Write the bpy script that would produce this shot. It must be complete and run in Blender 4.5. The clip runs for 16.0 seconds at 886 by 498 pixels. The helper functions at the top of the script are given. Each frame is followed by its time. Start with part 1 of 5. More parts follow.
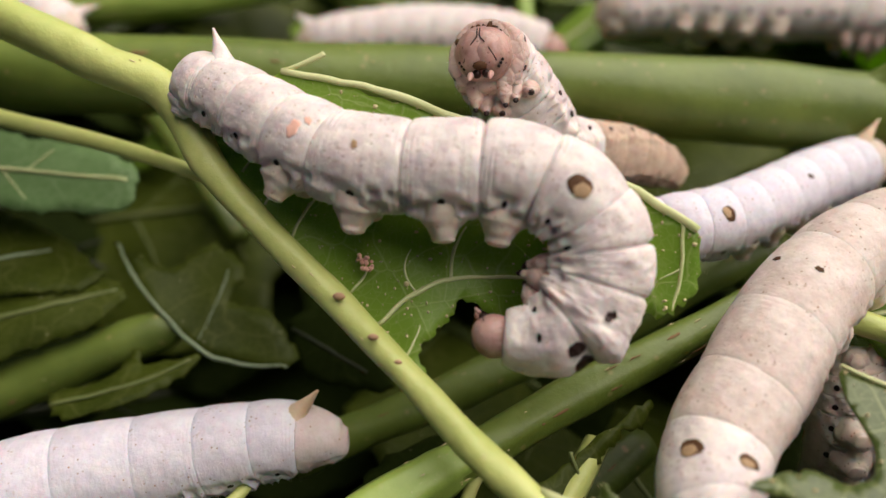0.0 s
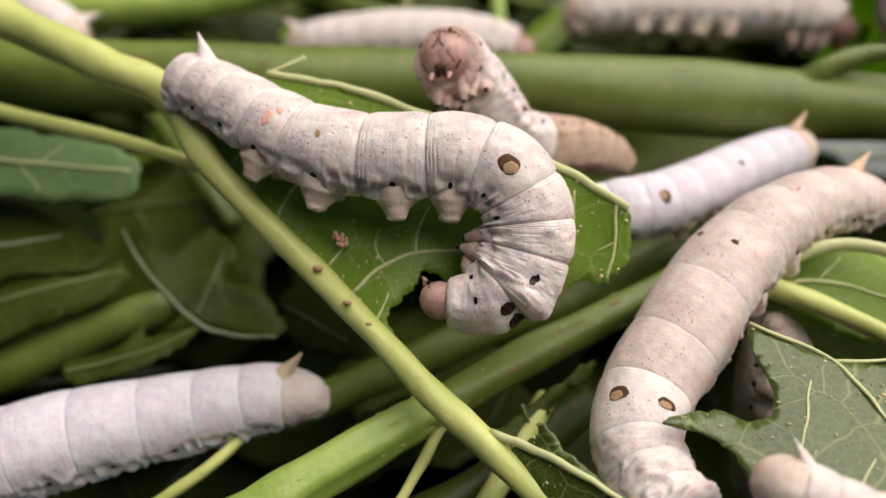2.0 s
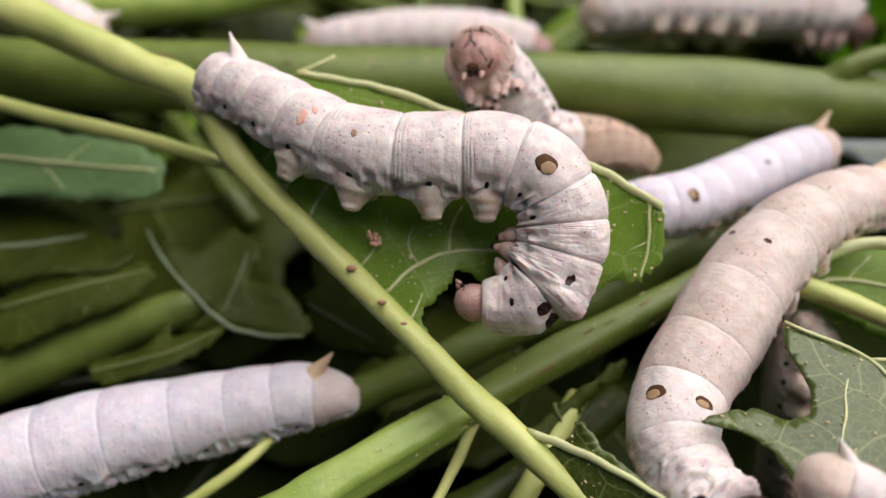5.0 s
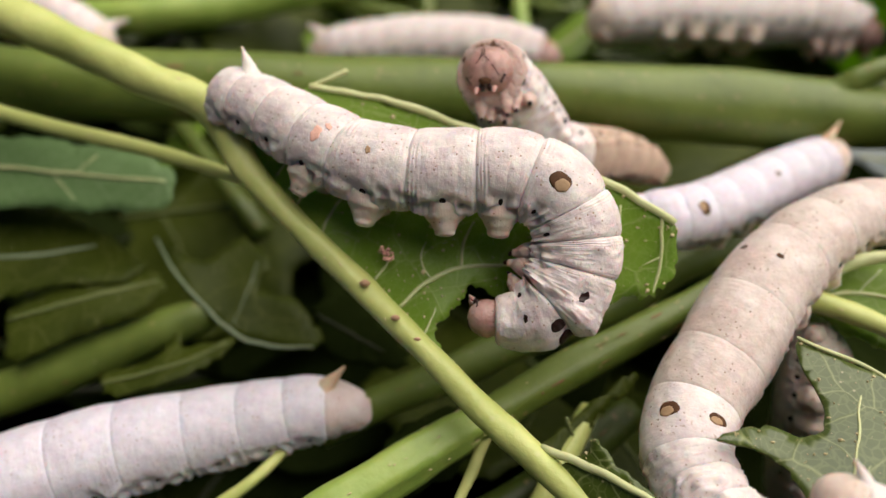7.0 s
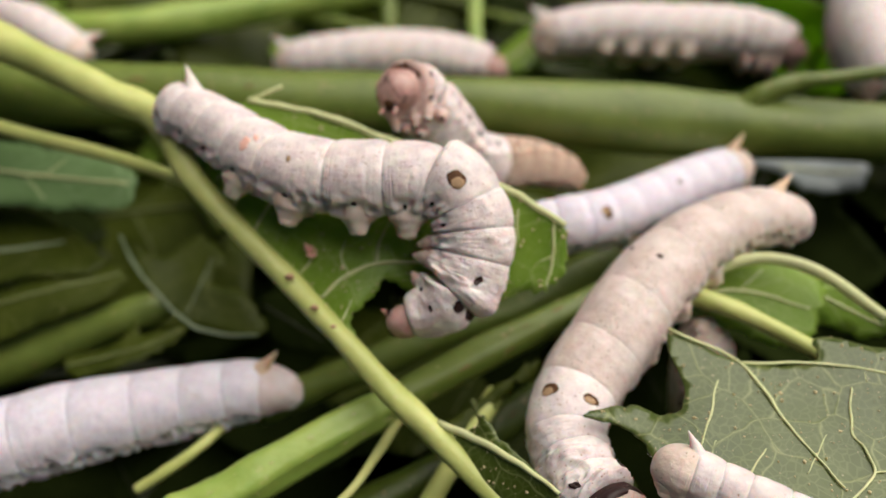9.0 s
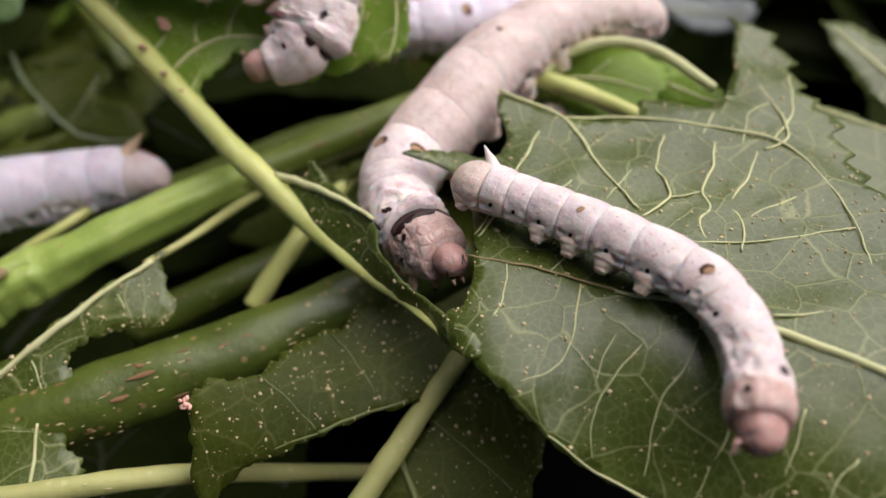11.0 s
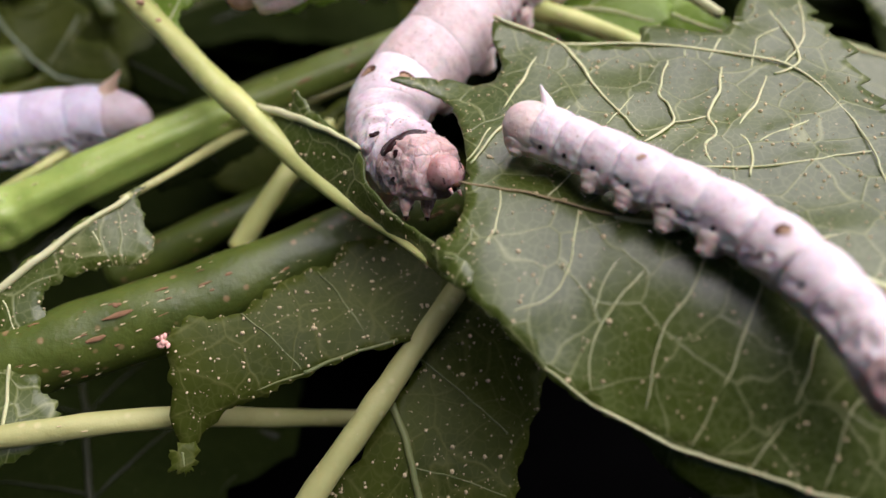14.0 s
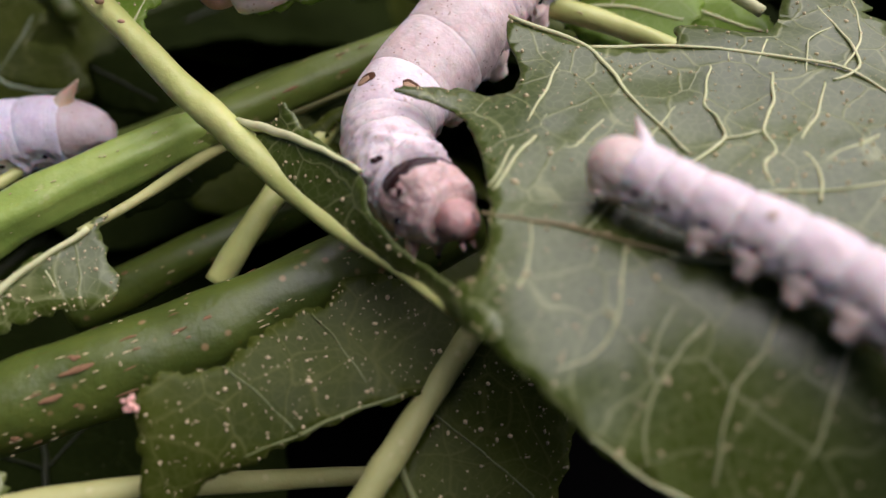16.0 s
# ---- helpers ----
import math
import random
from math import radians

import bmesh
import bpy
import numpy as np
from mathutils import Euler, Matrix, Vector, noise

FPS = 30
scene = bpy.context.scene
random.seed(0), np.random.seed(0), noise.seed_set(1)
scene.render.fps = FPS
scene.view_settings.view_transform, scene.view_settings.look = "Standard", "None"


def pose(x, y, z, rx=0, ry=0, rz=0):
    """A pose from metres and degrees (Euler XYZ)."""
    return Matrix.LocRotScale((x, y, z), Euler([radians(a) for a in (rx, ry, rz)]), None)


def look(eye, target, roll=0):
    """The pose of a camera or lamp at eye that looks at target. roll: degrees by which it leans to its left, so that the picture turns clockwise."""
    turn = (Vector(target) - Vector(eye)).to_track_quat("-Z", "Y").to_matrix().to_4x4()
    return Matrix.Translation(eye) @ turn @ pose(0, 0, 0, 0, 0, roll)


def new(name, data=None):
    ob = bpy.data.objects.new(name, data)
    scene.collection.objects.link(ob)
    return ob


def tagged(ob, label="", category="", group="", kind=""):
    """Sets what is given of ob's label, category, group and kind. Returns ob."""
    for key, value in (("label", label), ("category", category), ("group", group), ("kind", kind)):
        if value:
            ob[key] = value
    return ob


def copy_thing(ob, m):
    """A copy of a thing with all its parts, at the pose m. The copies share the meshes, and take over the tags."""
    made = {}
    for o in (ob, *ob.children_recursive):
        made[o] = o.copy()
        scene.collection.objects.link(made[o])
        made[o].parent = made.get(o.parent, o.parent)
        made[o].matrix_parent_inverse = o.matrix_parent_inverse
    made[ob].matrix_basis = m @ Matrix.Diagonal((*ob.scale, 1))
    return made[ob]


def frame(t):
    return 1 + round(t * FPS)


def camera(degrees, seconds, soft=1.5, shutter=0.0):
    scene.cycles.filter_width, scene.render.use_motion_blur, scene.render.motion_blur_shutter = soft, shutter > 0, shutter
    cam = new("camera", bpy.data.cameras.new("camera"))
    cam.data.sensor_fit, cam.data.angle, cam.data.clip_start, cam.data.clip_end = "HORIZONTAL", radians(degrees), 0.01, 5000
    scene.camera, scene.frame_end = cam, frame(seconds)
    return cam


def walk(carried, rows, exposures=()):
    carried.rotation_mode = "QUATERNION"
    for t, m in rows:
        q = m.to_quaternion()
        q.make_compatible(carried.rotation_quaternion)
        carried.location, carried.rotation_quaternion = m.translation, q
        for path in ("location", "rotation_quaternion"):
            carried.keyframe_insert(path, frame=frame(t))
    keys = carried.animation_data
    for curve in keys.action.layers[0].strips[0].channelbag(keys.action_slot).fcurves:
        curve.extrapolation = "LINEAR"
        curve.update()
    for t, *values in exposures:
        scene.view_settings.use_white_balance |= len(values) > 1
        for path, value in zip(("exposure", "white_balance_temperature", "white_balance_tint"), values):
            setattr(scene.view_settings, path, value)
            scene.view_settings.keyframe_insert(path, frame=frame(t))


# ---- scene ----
# ---- camera ----
cam = camera(58, 16.0)
cam.data.dof.use_dof = True
cam.data.dof.focus_distance = 0.0845
cam.data.dof.aperture_fstop = 12.5
PATH = [
    (0, -0.00558, 0.01256, 0.06956, 51.836, -0.252, 0.253),
    (0.5, -0.00447, 0.01072, 0.06919, 51.812, -0.305, 0.161),
    (1, -0.00372, 0.01030, 0.07047, 51.343, -0.192, 0.050),
    (1.5, 0.00000, 0.00000, 0.07500, 52.000, -0.000, 0.000),
    (2, -0.00170, 0.00156, 0.07511, 51.735, 0.016, -0.091),
    (2.5, -0.00106, 0.00043, 0.07366, 51.919, 0.076, -0.066),
    (3, -0.00106, -0.00169, 0.07392, 51.937, 0.091, -0.070),
    (3.5, -0.00290, -0.00069, 0.07518, 51.793, 0.102, -0.019),
    (4, -0.00533, 0.00188, 0.07563, 51.559, -0.068, -0.201),
    (4.5, -0.00562, 0.00087, 0.07585, 51.697, 0.083, -0.087),
    (5, -0.00598, 0.00157, 0.07521, 51.647, -0.074, -0.330),
    (7.5, -0.00753, 0.00292, 0.07735, 51.265, -0.039, -0.337),
    (8, -0.00675, 0.00248, 0.07697, 51.596, -0.023, -0.338),
    (8.5, -0.00431, 0.00041, 0.07577, 51.980, 0.047, -0.107),
    (9, 0.00441, -0.00618, 0.08413, 51.306, -0.118, 0.464),
    (9.5, 0.01791, -0.02380, 0.08135, 50.939, -0.325, 0.642),
    (10, 0.02322, -0.02592, 0.07532, 50.383, -0.525, 0.774),
    (12.5, 0.02573, -0.02800, 0.06077, 48.425, -0.201, 0.404),
    (13, 0.02508, -0.02636, 0.06067, 47.937, -0.125, 0.656),
    (13.5, 0.02646, -0.02829, 0.05865, 47.876, -0.353, 0.483),
    (14, 0.02645, -0.02645, 0.05900, 47.928, -0.095, 0.544),
    (14.5, 0.02406, -0.01862, 0.05788, 48.431, 0.067, 0.464),
    (15, 0.02416, -0.01385, 0.05267, 47.758, -0.201, -0.559),
    (15.5, 0.02253, -0.01249, 0.05301, 47.734, -0.652, -1.092),
    (16, 0.02281, -0.01460, 0.05364, 47.661, -0.646, -1.150),
]
walk(cam, [(t, pose(x, y, z, rx, ry, rz)) for t, x, y, z, rx, ry, rz in PATH],
     [(0, 0.2, 6350, 11), (3.2, 0.2, 6250, 11), (4.2, 0.2, 6000, 14), (5.2, 0.2, 6000, 14), (7.5, 0.2, 6350, 10), (10.2, 0.1, 6100, 14), (12.3, 0.45, 5800, 28), (14.2, 0.45, 5700, 29), (15.0, 0.2, 5700, 28), (16.0, 0.2, 5700, 28)])

# ---- world and light ----
world = bpy.data.worlds.new("sky")
scene.world = world
world.use_nodes = True
sky = world.node_tree.nodes.new("ShaderNodeTexSky")
sky.sky_type = "NISHITA"
sky.sun_disc = False
sky.sun_elevation, sky.sun_rotation = radians(68), radians(74)
world.node_tree.links.new(sky.outputs[0], world.node_tree.nodes["Background"].inputs[0])
world.node_tree.nodes["Background"].inputs[1].default_value = 0.010
sun = new("sun", bpy.data.lights.new("sun", "SUN"))
sun.data.energy, sun.data.angle, sun.data.color = 4.7, radians(84), (1.0, 0.91, 0.79)
sun.matrix_world = look((0.43, 0.13, 0.89), (0, 0, 0))


# ---- materials ----
def material(name, rough=0.5):
    m = bpy.data.materials.new(name)
    m.use_nodes = True
    t = m.node_tree
    b = t.nodes["Principled BSDF"]
    b.inputs["Roughness"].default_value = rough
    return m, t, b


def node(t, kind, **values):
    n = t.nodes.new(kind)
    for key, value in values.items():
        n.inputs[key.replace("_", " ")].default_value = value
    return n


def coords(t):
    return t.nodes.new("ShaderNodeTexCoord").outputs["Object"]


def noise_of(t, where, scale, detail=4.0, rough=0.6):
    n = node(t, "ShaderNodeTexNoise", Scale=scale, Detail=detail, Roughness=rough)
    t.links.new(where, n.inputs["Vector"])
    return n.outputs["Fac"]


def ramp(t, fac, *stops):
    n = t.nodes.new("ShaderNodeValToRGB")
    n.color_ramp.elements[0].position, n.color_ramp.elements[1].position = stops[0][0], stops[-1][0]
    for s in stops[1:-1]:
        n.color_ramp.elements.new(s[0])
    for e, s in zip(n.color_ramp.elements, stops):
        c = s[1]
        e.color = (*c, 1) if isinstance(c, tuple) else (c, c, c, 1)
    t.links.new(fac, n.inputs["Fac"])
    return n.outputs["Color"]


def mixed(t, fac, a, b):
    n = t.nodes.new("ShaderNodeMix")
    n.data_type = "RGBA"
    for k, v in ((0, fac), (6, a), (7, b)):
        if isinstance(v, (int, float)):
            n.inputs[k].default_value = v
        elif isinstance(v, tuple):
            n.inputs[k].default_value = (*v, 1)
        else:
            t.links.new(v, n.inputs[k])
    return n.outputs[2]


def bumped(t, b, height, strength, distance):
    n = node(t, "ShaderNodeBump", Strength=strength, Distance=distance)
    t.links.new(height, n.inputs["Height"])
    t.links.new(n.outputs["Normal"], b.inputs["Normal"])
    return n


def skin(name, light, shade, stain, amount=0.6, rough=0.5, pits=0.05, cells=0.0):
    """Soft larval skin: mottled, with fine wrinkles round the body, brown pores, and, by cells, a net of creases."""
    m, t, b = material(name, rough)
    w = coords(t)
    big = ramp(t, noise_of(t, w, 260, 5, 0.7), (0.38, 0.0), (0.62, 1.0))
    col = mixed(t, big, light, shade)
    spots = ramp(t, noise_of(t, w, 1500, 2, 0.5), (0.64, 0.0), (0.72, 1.0))
    patch = ramp(t, noise_of(t, w, 190, 3), (0.50, 0.0), (0.68, amount))
    mul = node(t, "ShaderNodeMath")
    mul.operation = "MULTIPLY"
    t.links.new(spots, mul.inputs[0])
    t.links.new(patch, mul.inputs[1])
    col = mixed(t, mul.outputs[0], col, stain)
    pit = node(t, "ShaderNodeTexVoronoi", Scale=1250)
    t.links.new(w, pit.inputs["Vector"])
    dots = node(t, "ShaderNodeMath")
    dots.operation = "MULTIPLY"
    t.links.new(ramp(t, pit.outputs["Distance"], (0.09, 1.0), (0.17, 0.0)), dots.inputs[0])
    t.links.new(ramp(t, noise_of(t, w, 150, 2), (0.40, 0.0), (0.50, 0.9)), dots.inputs[1])
    col = mixed(t, dots.outputs[0], col, stain)
    wrinkle = node(t, "ShaderNodeMapping", Scale=(170, 170, 1500))
    t.links.new(w, wrinkle.inputs["Vector"])
    line = noise_of(t, wrinkle.outputs[0], 1.0, 3, 0.6)
    height = mixed(t, 0.78, line, noise_of(t, w, 800, 4, 0.6))
    height = mixed(t, pits, height, ramp(t, pit.outputs["Distance"], (0.0, 0.0), (0.3, 1.0)))
    if cells:
        net = node(t, "ShaderNodeTexVoronoi", Scale=cells)
        net.feature = "DISTANCE_TO_EDGE"
        bend = node(t, "ShaderNodeVectorMath")
        bend.operation = "MULTIPLY_ADD"
        bend.inputs[1].default_value = (0.0007, 0.0007, 0.0007)
        warp = node(t, "ShaderNodeTexNoise", Scale=700, Detail=2.0)
        t.links.new(w, warp.inputs["Vector"])
        t.links.new(warp.outputs["Color"], bend.inputs[0])
        t.links.new(w, bend.inputs[2])
        t.links.new(bend.outputs[0], net.inputs["Vector"])
        col = mixed(t, ramp(t, net.outputs["Distance"], (0.0, 0.30), (0.06, 0.0)), col, stain)
        height = mixed(t, 0.30, height, ramp(t, net.outputs["Distance"], (0.0, 0.0), (0.22, 1.0)))
    t.links.new(col, b.inputs["Base Color"])
    b.inputs["Subsurface Weight"].default_value = 0.30
    b.inputs["Subsurface Scale"].default_value = 0.0011
    b.inputs["Specular IOR Level"].default_value = 0.40
    bumped(t, b, height, 0.50, 0.00050)
    return m


def stem_material(name, light, dark, spot, rough=0.45, spots=0.5):
    m, t, b = material(name, rough)
    w = coords(t)
    col = mixed(t, ramp(t, noise_of(t, w, 130, 5), (0.35, 0.0), (0.7, 1.0)), light, dark)
    v = node(t, "ShaderNodeTexVoronoi", Scale=420)
    t.links.new(w, v.inputs["Vector"])
    col = mixed(t, ramp(t, v.outputs["Distance"], (0.10, spots), (0.20, 0.0)), col, spot)
    t.links.new(col, b.inputs["Base Color"])
    bumped(t, b, noise_of(t, w, 700, 4), 0.35, 0.0004)
    b.inputs["Subsurface Weight"].default_value = 0.05
    b.inputs["Subsurface Scale"].default_value = 0.001
    return m


def leaf_material(name, light, dark, net, rough=0.5, glow=0.25, dust=0.5, scale=150, shine=0.5, lines=0.34):
    m, t, b = material(name, rough)
    b.inputs["Specular IOR Level"].default_value = shine
    w = coords(t)
    col = mixed(t, ramp(t, noise_of(t, w, 60, 5), (0.35, 0.0), (0.68, 1.0)), light, dark)
    warp = node(t, "ShaderNodeTexNoise", Scale=150, Detail=2.0)
    t.links.new(w, warp.inputs["Vector"])
    at = node(t, "ShaderNodeVectorMath")
    at.operation = "MULTIPLY_ADD"
    at.inputs[1].default_value = (0.003, 0.003, 0.003)
    t.links.new(warp.outputs["Color"], at.inputs[0])
    t.links.new(w, at.inputs[2])
    v = node(t, "ShaderNodeTexVoronoi", Scale=scale)
    v.feature = "DISTANCE_TO_EDGE"
    t.links.new(at.outputs[0], v.inputs["Vector"])
    line = ramp(t, v.outputs["Distance"], (0.0, lines), (0.028, 0.0))
    col = mixed(t, line, col, net)
    v2 = node(t, "ShaderNodeTexVoronoi", Scale=scale * 5.5)
    v2.feature = "DISTANCE_TO_EDGE"
    t.links.new(at.outputs[0], v2.inputs["Vector"])
    fine = ramp(t, v2.outputs["Distance"], (0.0, 0.20), (0.10, 0.0))
    col = mixed(t, fine, col, net)
    d = node(t, "ShaderNodeTexVoronoi", Scale=520)
    t.links.new(w, d.inputs["Vector"])
    speck = ramp(t, d.outputs["Distance"], (0.05, dust * 0.7), (0.09, 0.0))
    col = mixed(t, speck, col, (0.55, 0.50, 0.28))
    t.links.new(col, b.inputs["Base Color"])
    height = mixed(t, 0.35, line, noise_of(t, w, 900, 3))
    bumped(t, b, height, 0.35, 0.0003)
    tr = t.nodes.new("ShaderNodeBsdfTranslucent")
    bright = mixed(t, 0.35, col, (0.25, 0.45, 0.03))
    t.links.new(bright, tr.inputs["Color"])
    mix = t.nodes.new("ShaderNodeMixShader")
    mix.inputs[0].default_value = glow
    t.links.new(b.outputs[0], mix.inputs[1])
    t.links.new(tr.outputs[0], mix.inputs[2])
    t.links.new(mix.outputs[0], t.nodes["Material Output"].inputs["Surface"])
    return m


def plain(name, colour, rough=0.5, vary=0.3, scale=900, shine=0.5):
    m, t, b = material(name, rough)
    b.inputs["Specular IOR Level"].default_value = shine
    w = coords(t)
    dark = tuple(c * (1 - vary) for c in colour)
    t.links.new(mixed(t, noise_of(t, w, scale, 3), colour, dark), b.inputs["Base Color"])
    bumped(t, b, noise_of(t, w, scale * 2, 3), 0.3, 0.0002)
    return m


SKIN = skin("pale_skin", (0.83, 0.74, 0.71), (0.62, 0.53, 0.54), (0.30, 0.17, 0.09))
SKIN_COOL = skin("cool_pale_skin", (0.76, 0.71, 0.79), (0.62, 0.57, 0.66), (0.35, 0.22, 0.16), 0.4)
SKIN_BROWN = skin("brownish_skin", (0.58, 0.43, 0.33), (0.42, 0.30, 0.23), (0.2, 0.11, 0.06))
SKIN_TAN = skin("tan_translucent_skin", (0.74, 0.63, 0.59), (0.58, 0.47, 0.43), (0.26, 0.15, 0.09), 0.9)
TAIL = skin("ochre_tail_skin", (0.72, 0.60, 0.53), (0.62, 0.49, 0.42), (0.30, 0.17, 0.09))
HEAD = skin("pinkish_brown_head", (0.56, 0.36, 0.32), (0.38, 0.215, 0.19), (0.10, 0.04, 0.03), 0.6, 0.36, 0.05)
NECK = skin("pinkish_neck_skin", (0.66, 0.50, 0.45), (0.52, 0.37, 0.33), (0.30, 0.15, 0.10), 0.8, 0.5, 0.05, 750)
TAIL_COOL = skin("ochre_lilac_tail_skin", (0.70, 0.61, 0.62), (0.60, 0.50, 0.49), (0.35, 0.22, 0.16), 0.4)
HORN = skin("ochre_horn_skin", (0.74, 0.56, 0.40), (0.66, 0.46, 0.30), (0.30, 0.17, 0.09))
LEG = skin("translucent_foot_skin", (0.76, 0.64, 0.56), (0.64, 0.52, 0.45), (0.30, 0.17, 0.09))
SPIRACLE = plain("black_spiracle", (0.018, 0.012, 0.012), 0.5, 0.3, 900, 0.15)
CRESCENT = plain("brown_crescent", (0.13, 0.062, 0.030), 0.6, 0.7, 900, 0.12)
MARK_CORE = plain("tan_mark_core", (0.50, 0.33, 0.19), 0.6, 0.5, 900, 0.2)
SCAR = plain("dark_collar_skin", (0.036, 0.013, 0.011), 0.4, 0.7, 900, 0.3)
BRANCH = stem_material("olive_bark", (0.15, 0.20, 0.033), (0.095, 0.135, 0.02), (0.35, 0.28, 0.12), 0.45, 0.5)
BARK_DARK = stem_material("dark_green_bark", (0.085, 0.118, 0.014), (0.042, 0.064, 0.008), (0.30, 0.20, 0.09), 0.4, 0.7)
SHOOT = stem_material("yellow_green_shoot", (0.58, 0.61, 0.21), (0.44, 0.50, 0.14), (0.56, 0.54, 0.26), 0.42, 0.4)
BRIGHT = stem_material("bright_green_stem", (0.34, 0.45, 0.095), (0.20, 0.31, 0.05), (0.45, 0.48, 0.2), 0.38, 0.4)
VEIN = stem_material("cream_green_vein", (0.60, 0.62, 0.33), (0.48, 0.52, 0.24), (0.5, 0.45, 0.2), 0.5, 0.2)
STALK = stem_material("beige_green_stalk", (0.40, 0.41, 0.15), (0.30, 0.32, 0.10), (0.6, 0.55, 0.3), 0.6, 0.3)
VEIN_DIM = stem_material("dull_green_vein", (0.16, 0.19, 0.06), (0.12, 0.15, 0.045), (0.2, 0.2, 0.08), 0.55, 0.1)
# vein green taken down to near black: pile shade put into the colour
VEIN_SHADE = stem_material("shade_coloured_vein", (0.024, 0.030, 0.008), (0.016, 0.022, 0.006), (0.06, 0.06, 0.03), 0.6, 0.1)
VEIN_BROWN = stem_material("brown_vein", (0.28, 0.22, 0.10), (0.20, 0.17, 0.07), (0.3, 0.2, 0.1), 0.6, 0.2)
# leaf green darkened almost to black, painting in the shade deep in the pile
LITTER_SHADE = leaf_material("shade_coloured_blade", (0.015, 0.023, 0.004), (0.008, 0.013, 0.002), (0.03, 0.04, 0.010), 0.7, 0.03, 0.15, 150, 0.02)
FUZZ = plain("pale_fine_hair", (0.80, 0.74, 0.68), 0.6)
PINK = plain("pink_scar", (0.88, 0.50, 0.40), 0.8, 0.15)
BLADE = leaf_material("fresh_green_blade", (0.33, 0.50, 0.055), (0.23, 0.39, 0.04), (0.56, 0.66, 0.22), 0.40, 0.55, 0.7, 190, 0.5, 0.5)
UNDER = leaf_material("grey_green_underside", (0.076, 0.110, 0.008), (0.042, 0.070, 0.004), (0.36, 0.40, 0.16), 0.37, 0.16, 0.9, 170, 0.72, 0.5)
SOFTLEAF = leaf_material("soft_blue_green_underside", (0.150, 0.255, 0.090), (0.105, 0.190, 0.060), (0.28, 0.38, 0.19), 0.55, 0.25, 0.1, 120, 0.4, 0.2)
EDGE = stem_material("silvery_leaf_edge", (0.26, 0.32, 0.20), (0.18, 0.24, 0.13), (0.3, 0.34, 0.2), 0.5, 0.1)
PALELEAF = leaf_material("pale_blue_grey_leaf", (0.34, 0.38, 0.40), (0.25, 0.30, 0.30), (0.6, 0.62, 0.6), 0.5, 0.3)
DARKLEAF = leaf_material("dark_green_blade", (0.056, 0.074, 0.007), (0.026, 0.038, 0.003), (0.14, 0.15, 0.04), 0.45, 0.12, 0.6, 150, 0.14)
# deep shade under the pile is put into this near-black, glossless colour
FLOOR = plain("shade_black_tray", (0.002, 0.002, 0.002), 1.0, 0.5, 120, 0.0)
PORE = plain("corky_lenticel", (0.30, 0.165, 0.075), 0.9, 0.5)
STEM_SCAR = plain("healed_pinkish_scar", (0.60, 0.36, 0.22), 0.7, 0.3)
CRUMB = plain("pale_crumb", (0.66, 0.55, 0.31), 0.8, 0.15)


# ---- mesh helpers ----
def mesh_of(name, verts, faces, mat, smooth=True):
    me = bpy.data.meshes.new(name)
    me.from_pydata([tuple(v) for v in verts], [], faces)
    me.materials.append(mat)
    if smooth:
        me.polygons.foreach_set("use_smooth", [True] * len(me.polygons))
    me.update()
    return me


def piece(name, verts, faces, mat, parent=None, label=""):
    ob = new(name, mesh_of(name, verts, faces, mat))
    if parent:
        ob.parent = parent
    if label:
        tagged(ob, label)
    return ob


def spline(points, steps=10):
    """Points of a smooth curve through the given rows of numbers."""
    p = np.array(points, float)
    if len(p) == 2:
        return p[0] + (p[1] - p[0]) * np.linspace(0, 1, steps + 1)[:, None]
    p = np.vstack([2 * p[0] - p[1], p, 2 * p[-1] - p[-2]])
    u = np.linspace(0, 1, steps, endpoint=False)[:, None]
    out = []
    for a, b, c, d in zip(p, p[1:], p[2:], p[3:]):
        out.append(0.5 * (2 * b + (c - a) * u + (2 * a - 5 * b + 4 * c - d) * u ** 2 + (3 * b - a - 3 * c + d) * u ** 3))
    return np.vstack(out + [p[-2:-1]])


def unit(v):
    v = np.asarray(v, float)
    return v / max(np.linalg.norm(v), 1e-9)


def tube(points, sides=14, steps=8, wob=0.04, ridge=0.0, seed=0):
    """A tapered, slightly uneven tube along rows of x, y, z, radius."""
    p = spline(points, steps)
    rnd = np.random.RandomState(seed)
    tang = np.gradient(p[:, :3], axis=0)
    ref = np.array([0.3, 0.2, 1.0])
    verts, faces = [], []
    ph = rnd.rand(4) * 6.28
    for i, row in enumerate(p):
        t = unit(tang[i])
        x = unit(np.cross(ref, t))
        y = np.cross(t, x)
        for k in range(sides):
            a = 2 * np.pi * k / sides
            r = max(row[3], 1e-5) * (1 + wob * (np.sin(2 * a + ph[0] + i * 0.31) + 0.6 * np.sin(3 * a + ph[1] - i * 0.53) + 0.5 * np.sin(i * 0.9 + ph[2])))
            r *= 1 + ridge * np.cos(5 * a)
            verts.append(row[:3] + r * (np.cos(a) * x + np.sin(a) * y))
    n = len(p)
    for i in range(n - 1):
        for k in range(sides):
            a, b = i * sides + k, i * sides + (k + 1) % sides
            faces.append((a, b, b + sides, a + sides))
    faces.append(tuple(reversed(range(sides))))
    faces.append(tuple((n - 1) * sides + k for k in range(sides)))
    return verts, faces


